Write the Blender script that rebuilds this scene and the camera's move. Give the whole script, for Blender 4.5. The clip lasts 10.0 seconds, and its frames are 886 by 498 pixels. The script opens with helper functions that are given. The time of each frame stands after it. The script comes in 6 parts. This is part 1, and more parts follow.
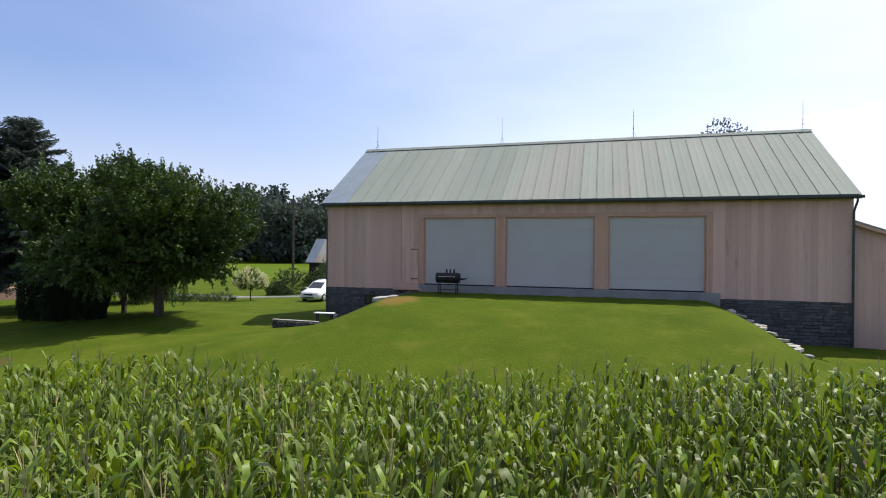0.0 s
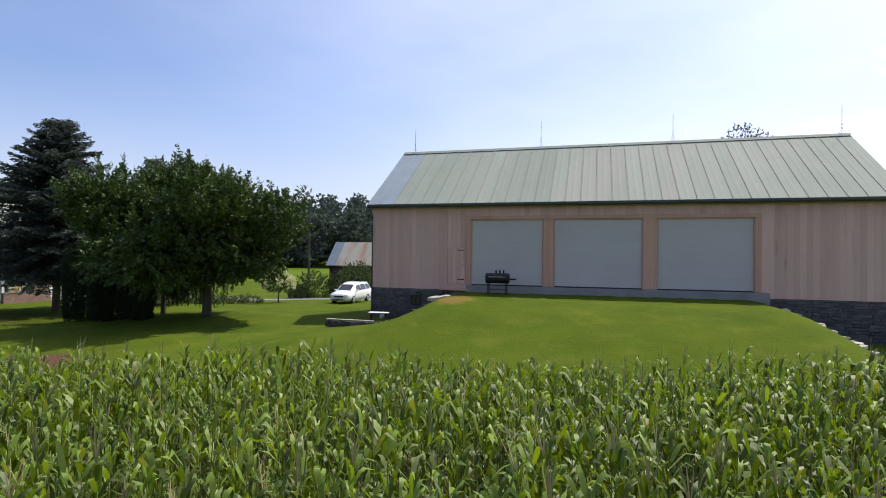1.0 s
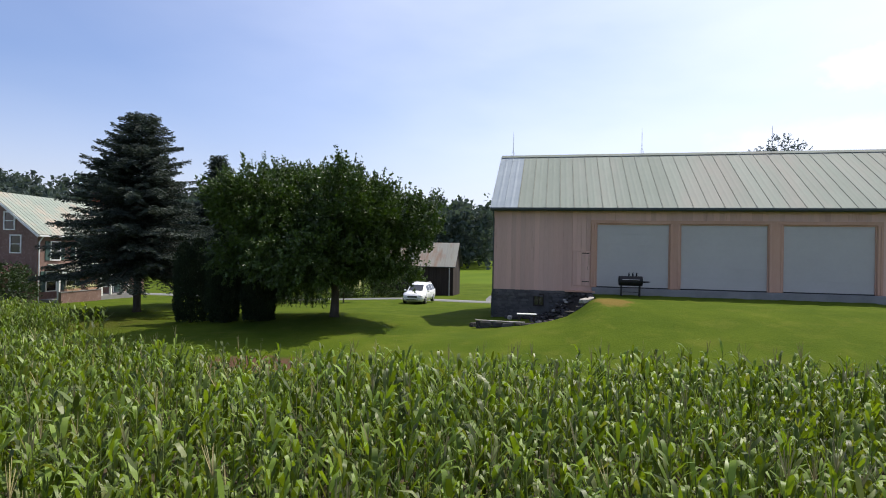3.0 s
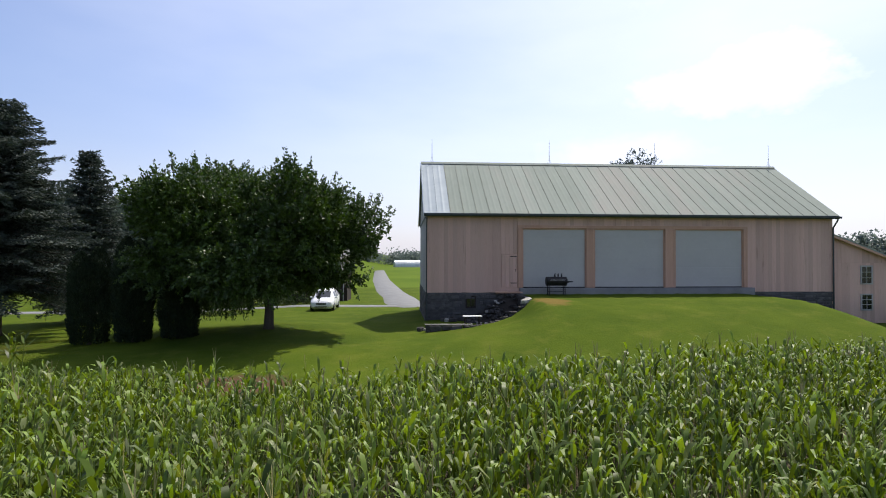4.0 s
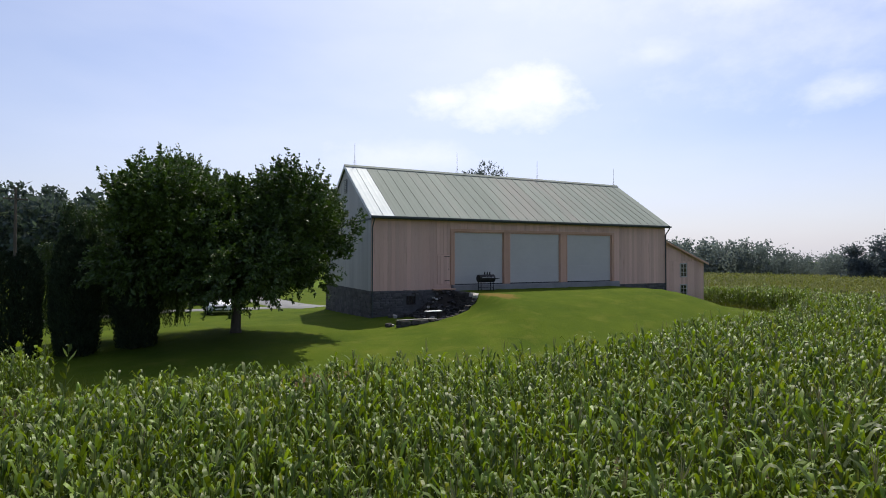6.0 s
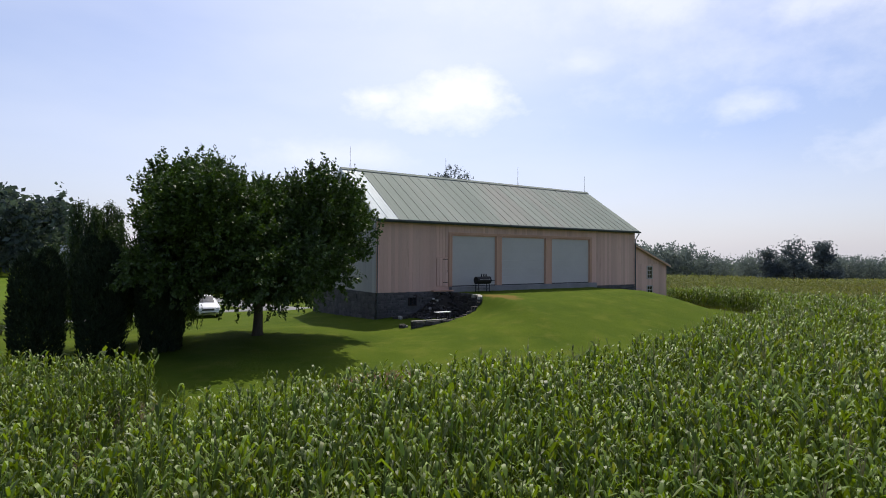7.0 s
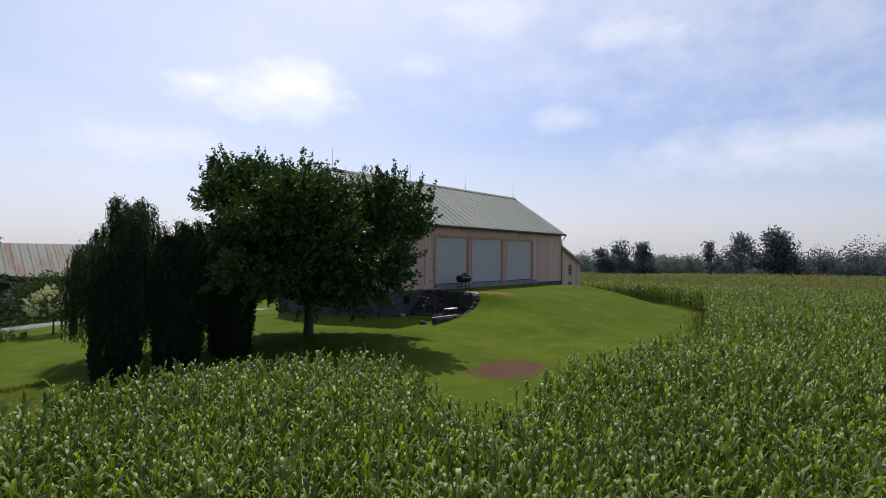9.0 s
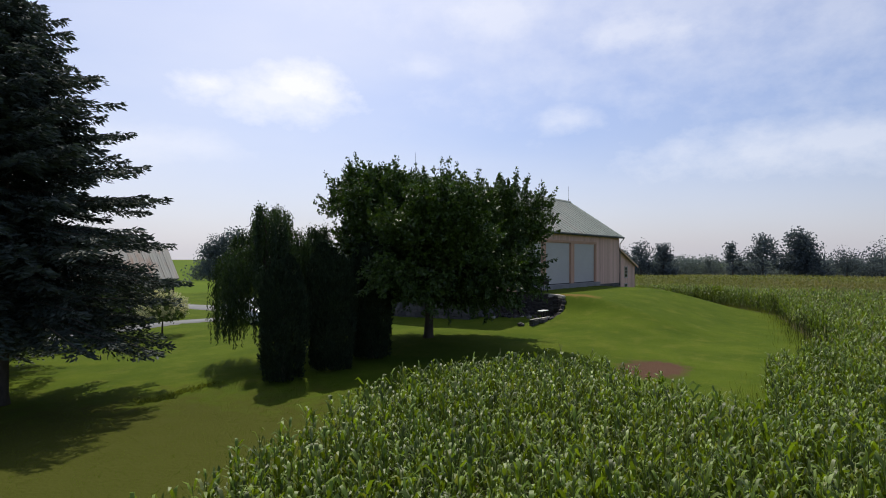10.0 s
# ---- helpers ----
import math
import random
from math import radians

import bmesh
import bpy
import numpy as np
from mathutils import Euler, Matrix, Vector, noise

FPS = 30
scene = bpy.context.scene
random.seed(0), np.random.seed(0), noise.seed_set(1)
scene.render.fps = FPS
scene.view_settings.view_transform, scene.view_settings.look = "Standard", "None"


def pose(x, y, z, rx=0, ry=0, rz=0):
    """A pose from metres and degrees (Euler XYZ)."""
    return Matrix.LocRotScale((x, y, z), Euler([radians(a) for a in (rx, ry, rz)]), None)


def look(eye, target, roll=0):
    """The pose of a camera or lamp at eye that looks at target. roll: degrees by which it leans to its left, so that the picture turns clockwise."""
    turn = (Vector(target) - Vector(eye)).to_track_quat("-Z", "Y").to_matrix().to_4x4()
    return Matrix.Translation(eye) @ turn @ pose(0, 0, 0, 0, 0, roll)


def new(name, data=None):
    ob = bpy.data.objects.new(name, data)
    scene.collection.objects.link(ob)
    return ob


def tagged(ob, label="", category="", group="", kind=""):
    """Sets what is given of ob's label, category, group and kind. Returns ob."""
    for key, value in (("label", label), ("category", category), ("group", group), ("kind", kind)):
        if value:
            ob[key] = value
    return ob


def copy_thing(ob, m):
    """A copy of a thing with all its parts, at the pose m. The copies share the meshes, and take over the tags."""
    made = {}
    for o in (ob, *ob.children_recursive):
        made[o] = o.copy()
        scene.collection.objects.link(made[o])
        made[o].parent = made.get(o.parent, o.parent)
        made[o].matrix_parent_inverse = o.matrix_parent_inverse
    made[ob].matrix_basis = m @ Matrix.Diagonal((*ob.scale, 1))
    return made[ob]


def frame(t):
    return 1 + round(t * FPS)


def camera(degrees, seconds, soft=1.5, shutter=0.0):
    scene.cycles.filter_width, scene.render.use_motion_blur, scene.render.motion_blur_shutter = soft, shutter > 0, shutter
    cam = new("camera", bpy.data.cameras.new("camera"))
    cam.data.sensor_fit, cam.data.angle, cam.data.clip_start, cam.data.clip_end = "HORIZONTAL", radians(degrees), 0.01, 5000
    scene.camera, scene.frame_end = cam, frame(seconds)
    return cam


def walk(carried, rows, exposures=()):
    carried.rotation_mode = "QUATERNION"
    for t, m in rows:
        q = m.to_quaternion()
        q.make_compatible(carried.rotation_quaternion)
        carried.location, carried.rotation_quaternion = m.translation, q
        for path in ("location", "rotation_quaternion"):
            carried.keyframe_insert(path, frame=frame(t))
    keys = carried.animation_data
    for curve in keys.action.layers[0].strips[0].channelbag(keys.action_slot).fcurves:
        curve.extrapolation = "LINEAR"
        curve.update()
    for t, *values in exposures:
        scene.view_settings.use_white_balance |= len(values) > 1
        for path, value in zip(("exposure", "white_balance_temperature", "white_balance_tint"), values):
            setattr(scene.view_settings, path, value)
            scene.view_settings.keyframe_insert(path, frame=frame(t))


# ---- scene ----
cam = camera(78.4, 10.0, 1.0)
PATH = [
    (0, (9.511, -28.623, 1.979), (8.946, -26.705, 1.977), 0.5),
    (0.5, (8.346, -29.008, 1.836), (7.811, -27.081, 1.844), 0.6),
    (1, (6.863, -29.79, 1.704), (6.314, -27.867, 1.722), 0.6),
    (1.5, (4.641, -30.34, 1.699), (4.097, -28.415, 1.719), 0.8),
    (2, (2.255, -30.929, 1.701), (1.717, -29.003, 1.724), 0.9),
    (2.5, (0.013, -31.642, 1.71), (-0.419, -29.689, 1.738), 0.7),
    (2.7, (-0.854, -32.061, 1.726), (-1.274, -30.105, 1.747), 1.0),
    (3.8, (-6.359, -33.360, 1.871), (-6.489, -31.364, 1.890), 0.7),
    (4, (-7.304, -33.251, 1.884), (-7.163, -31.256, 1.913), 0.1),
    (4.2, (-8.218, -33.508, 1.883), (-7.844, -31.544, 1.906), 0.2),
    (4.5, (-9.776, -33.537, 1.891), (-9.251, -31.607, 1.916), 0.1),
    (5, (-12.356, -33.502, 1.885), (-11.762, -31.592, 1.917), -0.2),
    (5.5, (-14.935, -33.395, 1.888), (-14.323, -31.491, 1.922), -0.0),
    (5.7, (-15.867, -33.397, 1.891), (-15.156, -31.528, 1.923), 0.1),
    (6.8, (-20.960, -32.404, 1.987), (-19.866, -30.730, 2.019), 0.1),
    (7, (-21.832, -32.049, 2.011), (-20.734, -30.377, 2.044), 0.3),
    (7.5, (-24.253, -31.118, 2.032), (-23.117, -29.472, 2.065), 0.4),
    (8, (-26.718, -29.979, 2.08), (-25.41, -28.466, 2.109), 0.5),
    (8.5, (-29.11, -28.512, 2.139), (-27.641, -27.155, 2.165), 0.7),
    (9, (-31.572, -26.726, 2.163), (-30.03, -25.453, 2.189), 0.4),
    (9.5, (-33.933, -24.778, 2.207), (-32.382, -23.515, 2.236), 0.2),
    (10, (-36.078, -22.837, 2.295), (-34.547, -21.551, 2.325), 0.3),
]
EXPOSURES = [(0.0, 0.30), (2.5, 0.24), (4.0, 0.19), (4.5, 0.10), (7.0, -0.08), (8.5, -0.15), (10.0, -0.24)]
walk(cam, [(t, look(eye, target, roll)) for t, eye, target, roll in PATH], EXPOSURES)

# ---- light ----
SUN = Vector((0.39, 0.56, 1.0)).normalized()
sun = new("sun", bpy.data.lights.new("sun", "SUN"))
sun.data.energy, sun.data.angle, sun.data.color = 4.3, radians(0.6), (1.0, 0.94, 0.82)
sun.matrix_world = look((0, 0, 60), Vector((0, 0, 60)) - SUN)


class Nodes:
    """Short calls to build a node tree."""

    def __init__(self, tree):
        self.t = tree
        tree.nodes.clear()

    def add(self, kind, **sockets):
        n = self.t.nodes.new(kind)
        for k, v in sockets.items():
            self.set(n, k.replace("_", " "), v)
        return n

    def set(self, n, key, v):
        sock = n.inputs[int(key)] if key.isdigit() else n.inputs[key]
        if hasattr(v, "is_output"):
            self.t.links.new(v, sock)
        else:
            sock.default_value = v

    def math(self, op, a, b=0.0, c=0.0):
        n = self.t.nodes.new("ShaderNodeMath")
        n.operation = op
        for k, v in enumerate((a, b, c)):
            self.set(n, str(k), v)
        return n.outputs[0]

    def vec(self, op, a, b=(0, 0, 0), out=0):
        n = self.t.nodes.new("ShaderNodeVectorMath")
        n.operation = op
        self.set(n, "0", a)
        self.set(n, "1", b)
        return n.outputs[out]

    def noise(self, vector, scale, detail=3.0, rough=0.55):
        n = self.add("ShaderNodeTexNoise", Vector=vector, Scale=scale, Detail=detail, Roughness=rough)
        return n.outputs["Fac"]

    def ramp(self, fac, a, b):
        n = self.add("ShaderNodeMapRange", Value=fac, From_Min=a, From_Max=b)
        return n.outputs[0]

    def mix(self, fac, a, b, how="MIX"):
        n = self.t.nodes.new("ShaderNodeMix")
        n.data_type, n.blend_type = "RGBA", how
        for key, v in (("0", fac), ("6", a), ("7", b)):
            if key != "0" and not hasattr(v, "is_output"):
                v = (*v[:3], 1.0)
            self.set(n, key, v)
        return n.outputs[2]


def build_sky():
    world = bpy.data.worlds.new("sky")
    world.use_nodes = True
    scene.world = world
    n = Nodes(world.node_tree)
    sky = n.add("ShaderNodeTexSky")
    sky.sky_type, sky.sun_disc = "NISHITA", False
    sky.sun_elevation, sky.sun_rotation = math.asin(SUN.z), math.atan2(SUN.x, SUN.y)
    sky.air_density, sky.dust_density, sky.ozone_density = 1.0, 2.2, 1.5
    way = n.add("ShaderNodeTexCoord").outputs["Generated"]
    parts = n.add("ShaderNodeSeparateXYZ", Vector=way)
    z = parts.outputs[2]
    # thin veil of high cloud, streaked sideways
    flat = n.vec("MULTIPLY", way, (1.0, 1.0, 3.2))
    veil = n.ramp(n.noise(flat, 1.3, 5.0, 0.5), 0.20, 0.82)
    near_sun = n.ramp(n.vec("DOT_PRODUCT", way, tuple(SUN), 1), 0.35, 1.0)
    veil = n.math("MULTIPLY", veil, n.math("MULTIPLY_ADD", near_sun, 0.85, 0.12))
    puff = n.noise(n.vec("MULTIPLY", way, (1.0, 1.0, 1.6)), 13.0, 5.0, 0.62)
    cloud = None
    for az, el, wide, tall, strong in CLOUDS:
        a, e = radians(az), radians(el)
        c = Vector((math.sin(a) * math.cos(e), math.cos(a) * math.cos(e), math.sin(e)))
        right = Vector((math.cos(a), -math.sin(a), 0))
        up = right.cross(c)
        d = n.vec("SUBTRACT", way, tuple(c))
        u = n.math("DIVIDE", n.vec("DOT_PRODUCT", d, tuple(right), 1), radians(wide))
        v = n.math("DIVIDE", n.vec("DOT_PRODUCT", d, tuple(up), 1), radians(tall))
        r = n.math("SQRT", n.math("ADD", n.math("MULTIPLY", u, u), n.math("MULTIPLY", v, v)))
        r = n.math("ADD", r, n.math("MULTIPLY_ADD", puff, -2.2, 1.1))
        one = n.math("MULTIPLY", n.ramp(r, 1.35, 0.25), strong)
        cloud = one if cloud is None else n.math("MAXIMUM", cloud, one)
    haze = n.ramp(z, 0.30, -0.02)
    haze = n.math("MULTIPLY", n.math("POWER", haze, 1.6), 0.62)
    col = n.mix(1.0, sky.outputs[0], (1.08, 1.18, 1.48), "MULTIPLY")
    col = n.mix(haze, col, HAZE)
    col = n.mix(veil, col, VEIL)
    col = n.mix(cloud, col, CLOUD)
    bg = n.add("ShaderNodeBackground", Color=col, Strength=SKY)
    out = n.add("ShaderNodeOutputWorld", Surface=bg.outputs[0])


SKY = 0.10
HAZE, VEIL, CLOUD = (9.3, 9.0, 10.1), (10.6, 10.8, 11.8), (12.6, 12.5, 12.6)
CLOUDS = [(32.6, 15.6, 6.6, 2.1, 0.6), (35.6, 17.0, 4.4, 2.1, 0.8), (26.8, 16.2, 2.8, 1.2, 0.7), (62.6, 14.0, 3.5, 1.4, 0.35), (70, 21.5, 6, 2.0, 0.4), (56, 24, 5, 2.4, 0.35), (47.5, 19.5, 3.0, 1.2, 0.25), (85, 10, 14, 2.2, 0.35), (86, 25, 26, 9, 0.26), (62, 30, 22, 6, 0.22), (22, 10.5, 7, 1.6, 0.25)]
build_sky()

# ---- materials ----


def material(name, a, b, scale=2.0, stretch=(1, 1, 1), rough=0.7, metal=0.0, bump=0.2, fine=30.0, island=0.0, thing=0.0, sheer=None, spec=0.5,
             spots=None, deep=0.01, pit=None, dry=None, rank=None, odd=None):
    """A node material: two colours mixed at a large and a fine scale, with relief, and a shift of brightness from piece to piece."""
    m = bpy.data.materials.new(name)
    m.use_nodes = True
    n = Nodes(m.node_tree)
    geo = n.add("ShaderNodeNewGeometry")
    info = n.add("ShaderNodeObjectInfo")
    p = n.vec("MULTIPLY", geo.outputs["Position"], stretch)
    rnd = None
    if thing:
        rnd = info.outputs["Random"]
        p = n.vec("ADD", p, n.vec("SCALE", n.add("ShaderNodeCombineXYZ", X=rnd, Y=rnd, Z=rnd).outputs[0]))
    if island:
        rnd = geo.outputs["Random Per Island"]
    big = n.noise(p, scale, 4.0)
    small = n.noise(p, fine, 3.0)
    f = n.math("MULTIPLY_ADD", big, 0.75, n.math("MULTIPLY", small, 0.35))
    col = n.mix(n.ramp(f, 0.32, 0.78), a, b)
    if rnd:
        w = max(island, thing)
        k = n.math("MULTIPLY_ADD", rnd, 2 * w, 1 - w)
        grey = n.add("ShaderNodeCombineColor", Red=k, Green=k, Blue=k).outputs[0]
        col = n.mix(1.0, col, grey, "MULTIPLY")
    if odd:
        # a share of the pieces takes another colour
        c, share = odd
        pick = n.math("FRACT", n.math("MULTIPLY", rnd, 7.31))
        col = n.mix(n.math("LESS_THAN", pick, share), col, c)
    if spots:
        c, where, lo, hi = spots
        col = n.mix(n.ramp(n.noise(p, where, 5.0, 0.65), lo, hi), col, c)
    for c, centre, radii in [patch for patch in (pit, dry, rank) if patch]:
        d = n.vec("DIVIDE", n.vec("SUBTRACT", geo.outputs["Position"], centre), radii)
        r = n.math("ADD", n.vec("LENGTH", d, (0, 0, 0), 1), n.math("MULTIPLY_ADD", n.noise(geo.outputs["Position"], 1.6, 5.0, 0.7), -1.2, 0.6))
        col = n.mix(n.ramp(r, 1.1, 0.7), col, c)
    bs = n.add("ShaderNodeBsdfPrincipled", Base_Color=col, Metallic=metal)
    n.set(bs, "Specular IOR Level", spec)
    n.set(bs, "Roughness", n.math("MULTIPLY_ADD", small, 0.25, rough - 0.12))
    if bump:
        bp = n.add("ShaderNodeBump", Height=f, Strength=bump, Distance=deep)
        n.set(bs, "Normal", bp.outputs[0])
    surf = bs.outputs[0]
    if sheer:
        tr = n.add("ShaderNodeBsdfTranslucent", Color=n.mix(1.0, col, sheer[0], "MULTIPLY"))
        mx = n.add("ShaderNodeMixShader", Fac=sheer[1])
        n.t.links.new(surf, mx.inputs[1])
        n.t.links.new(tr.outputs[0], mx.inputs[2])
        surf = mx.outputs[0]
    n.add("ShaderNodeOutputMaterial", Surface=surf)
    return m


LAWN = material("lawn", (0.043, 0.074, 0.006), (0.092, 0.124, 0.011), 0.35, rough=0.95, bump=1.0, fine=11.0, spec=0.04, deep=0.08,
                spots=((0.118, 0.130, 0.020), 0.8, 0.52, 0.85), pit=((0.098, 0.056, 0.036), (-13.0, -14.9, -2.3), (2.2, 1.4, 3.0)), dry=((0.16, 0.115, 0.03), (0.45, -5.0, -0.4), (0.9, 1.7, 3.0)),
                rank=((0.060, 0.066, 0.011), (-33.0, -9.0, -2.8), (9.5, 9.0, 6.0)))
SOIL = material("soil", (0.06, 0.05, 0.03), (0.10, 0.08, 0.05), 1.5, rough=0.95, bump=0.8, fine=14.0, spec=0.1, deep=0.05)
MEADOW = material("meadow", (0.062, 0.108, 0.006), (0.115, 0.16, 0.014), 0.06, rough=0.95, bump=0.3, fine=2.0, spec=0.05, deep=0.05)
ASPHALT = material("asphalt", (0.16, 0.16, 0.16), (0.235, 0.235, 0.235), 1.0, rough=0.9, bump=0.3, fine=40.0, spec=0.2)
CORN = material("corn_leaf", (0.074, 0.126, 0.014), (0.158, 0.218, 0.031), 0.5, rough=0.48, bump=0.0, fine=6.0, island=0.62, sheer=((1.55, 1.5, 0.25), 0.30), spec=0.34,
                odd=((0.185, 0.215, 0.075), 0.08))
CORN_STALK = material("corn_stalk", (0.10, 0.15, 0.03), (0.17, 0.20, 0.05), 1.0, rough=0.6, bump=0.0, fine=12.0, island=0.2)
CORN_FAR = material("corn_far", (0.108, 0.138, 0.034), (0.172, 0.182, 0.058), 0.03, rough=0.7, bump=0.0, fine=0.5, island=0.15, sheer=((1.3, 1.3, 0.5), 0.35), spec=0.12,
                    spots=((0.170, 0.160, 0.062), 0.02, 0.5, 0.7))
FRINGE = material("fringe_grass", (0.085, 0.115, 0.022), (0.15, 0.165, 0.04), 0.6, rough=0.8, bump=0.0, fine=5.0, island=0.35, sheer=((1.4, 1.4, 0.5), 0.4), spec=0.15)
STEM = material("weed_stem", (0.035, 0.05, 0.014), (0.075, 0.085, 0.028), 1.0, rough=0.8, bump=0.0, fine=5.0, island=0.3, spec=0.1)
BLADE = material("grass_blade", (0.070, 0.105, 0.010), (0.120, 0.150, 0.016), 0.35, rough=0.8, bump=0.0, fine=5.0, island=0.2, sheer=((1.3, 1.4, 0.4), 0.4), spec=0.08)
TASSEL = material("tassel", (0.26, 0.23, 0.09), (0.36, 0.30, 0.14), 2.0, rough=0.8, bump=0.0, fine=12.0, island=0.3)
MAPLE = material("maple_leaf", (0.029, 0.056, 0.011), (0.066, 0.108, 0.018), 0.4, rough=0.45, bump=0.0, fine=5.0, island=0.45, sheer=((1.4, 1.6, 0.4), 0.16), spec=0.45)
NEEDLE = material("spruce_needle", (0.034, 0.048, 0.041), (0.066, 0.084, 0.069), 0.5, rough=0.65, bump=0.0, fine=7.0, island=0.4, spec=0.25, sheer=((1.1, 1.2, 0.9), 0.15))
CYPRESS = material("cypress_leaf", (0.020, 0.031, 0.018), (0.038, 0.055, 0.026), 0.8, rough=0.85, bump=0.0, fine=7.0, island=0.3, spec=0.1)
WEEP = material("weeping_leaf", (0.024, 0.044, 0.014), (0.046, 0.074, 0.021), 0.5, rough=0.55, bump=0.0, fine=7.0, island=0.35, sheer=((1.4, 1.6, 0.4), 0.2))
SHRUB = material("shrub_leaf", (0.035, 0.065, 0.014), (0.075, 0.11, 0.025), 0.5, rough=0.6, bump=0.0, fine=7.0, island=0.35, sheer=((1.4, 1.5, 0.4), 0.2))
# blue-grey of distance haze painted into the leaf colours of WOODS and FIELD_LEAF
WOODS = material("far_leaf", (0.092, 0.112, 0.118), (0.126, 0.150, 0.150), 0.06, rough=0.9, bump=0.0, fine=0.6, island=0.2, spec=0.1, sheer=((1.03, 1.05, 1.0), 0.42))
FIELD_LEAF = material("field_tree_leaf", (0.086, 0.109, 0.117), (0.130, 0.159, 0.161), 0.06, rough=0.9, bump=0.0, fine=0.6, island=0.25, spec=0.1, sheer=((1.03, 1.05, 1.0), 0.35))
# leaf colour raised pale and grey to stand in for haze in the air
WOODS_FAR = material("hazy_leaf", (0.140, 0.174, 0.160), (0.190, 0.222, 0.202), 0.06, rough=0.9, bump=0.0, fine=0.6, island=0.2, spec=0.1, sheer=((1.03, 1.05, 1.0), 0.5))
# dark green leaf with a slight blue of distance haze mixed into its colour
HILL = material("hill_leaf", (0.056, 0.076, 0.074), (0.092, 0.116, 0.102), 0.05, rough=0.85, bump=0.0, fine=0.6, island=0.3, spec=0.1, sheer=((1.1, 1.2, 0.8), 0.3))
RUST_ROOF = material("rust_roof", (0.20, 0.07, 0.05), (0.30, 0.11, 0.08), 0.8, rough=0.7, bump=0.2, fine=9.0)
BARK = material("bark", (0.06, 0.05, 0.042), (0.12, 0.10, 0.08), 4.0, (1, 1, 0.25), rough=0.95, bump=0.8, fine=22.0, spec=0.1, deep=0.03)
SIDING = material("barn_board", (0.575, 0.365, 0.28), (0.70, 0.475, 0.375), 0.9, (1, 1, 0.12), rough=0.75, bump=0.25, fine=22.0, thing=0.095, spec=0.25,
                  spots=((0.36, 0.215, 0.155), 3.0, 0.62, 0.80))
POST = material("door_post", (0.52, 0.30, 0.20), (0.62, 0.39, 0.28), 0.9, (1, 1, 0.12), rough=0.75, bump=0.25, fine=22.0, thing=0.06, spec=0.25)
GABLE = material("gable_board", (0.40, 0.38, 0.36), (0.50, 0.47, 0.44), 0.9, (1, 1, 0.12), rough=0.8, bump=0.25, fine=22.0, thing=0.08, spec=0.25)
STONE = material("field_stone", (0.074, 0.070, 0.069), (0.145, 0.136, 0.132), 2.5, rough=0.92, bump=0.7, fine=14.0, thing=0.2, spec=0.2, deep=0.02)
PALE_STONE = material("pale_stone", (0.32, 0.295, 0.26), (0.45, 0.42, 0.375), 2.5, rough=0.92, bump=0.7, fine=14.0, thing=0.25, spec=0.2, deep=0.02)
WALL_STONE = material("dark_wall_stone", (0.042, 0.038, 0.036), (0.105, 0.096, 0.09), 2.5, rough=0.95, bump=0.8, fine=14.0, thing=0.35, spec=0.15, deep=0.02)
DARK_EARTH = material("dark_earth", (0.030, 0.026, 0.022), (0.060, 0.052, 0.044), 2.0, rough=0.95, bump=0.8, fine=16.0, spec=0.1, deep=0.04)
OLD_WOOD = material("weathered_plank", (0.36, 0.33, 0.29), (0.50, 0.47, 0.42), 3.0, (0.3, 1, 1), rough=0.85, bump=0.3, fine=30.0, spec=0.2)
MORTAR = material("mortar", (0.085, 0.08, 0.078), (0.13, 0.125, 0.12), 3.0, rough=0.95, bump=0.6, fine=18.0, spec=0.15)
CONCRETE = material("concrete", (0.20, 0.195, 0.19), (0.29, 0.28, 0.27), 1.4, rough=0.9, bump=0.3, fine=20.0, spec=0.2)
ROOF = material("green_roof", (0.242, 0.275, 0.228), (0.318, 0.341, 0.290), 0.35, (1, 0.35, 0.35), rough=0.8, metal=0.0, bump=0.1, fine=5.0, thing=0.055, spec=0.16,
                spots=((0.345, 0.312, 0.272), 0.3, 0.48, 0.85))
SEAM = material("roof_seam", (0.155, 0.155, 0.13), (0.22, 0.19, 0.16), 1.5, rough=0.85, bump=0.2, fine=12.0, spec=0.1)
ZINC = material("galvanised_panel", (0.20, 0.245, 0.285), (0.26, 0.305, 0.345), 1.2, rough=0.6, metal=0.15, bump=0.06, fine=8.0, thing=0.08, spec=0.4)
TRIM = material("dark_trim", (0.035, 0.045, 0.045), (0.06, 0.07, 0.065), 2.0, rough=0.5, bump=0.1, fine=12.0)
DOOR = material("door_panel", (0.475, 0.447, 0.402), (0.535, 0.507, 0.458), 0.5, rough=0.65, bump=0.05, fine=5.0, thing=0.012, spec=0.2)
RUBBER = material("black_rubber", (0.012, 0.012, 0.013), (0.03, 0.03, 0.03), 3.0, rough=0.8, bump=0.1, fine=30.0)
BLACK = material("black_iron", (0.012, 0.012, 0.014), (0.04, 0.036, 0.034), 4.0, rough=0.55, metal=0.5, bump=0.2, fine=30.0)
STEEL = material("steel", (0.45, 0.45, 0.46), (0.6, 0.6, 0.6), 4.0, rough=0.35, metal=1.0, bump=0.05, fine=30.0)
WHITE = material("white_paint", (0.72, 0.72, 0.70), (0.82, 0.82, 0.80), 1.5, rough=0.5, bump=0.1, fine=14.0)
CAR = material("car_paint", (0.76, 0.77, 0.78), (0.82, 0.82, 0.83), 1.0, rough=0.25, bump=0.0, fine=4.0, spec=0.6)
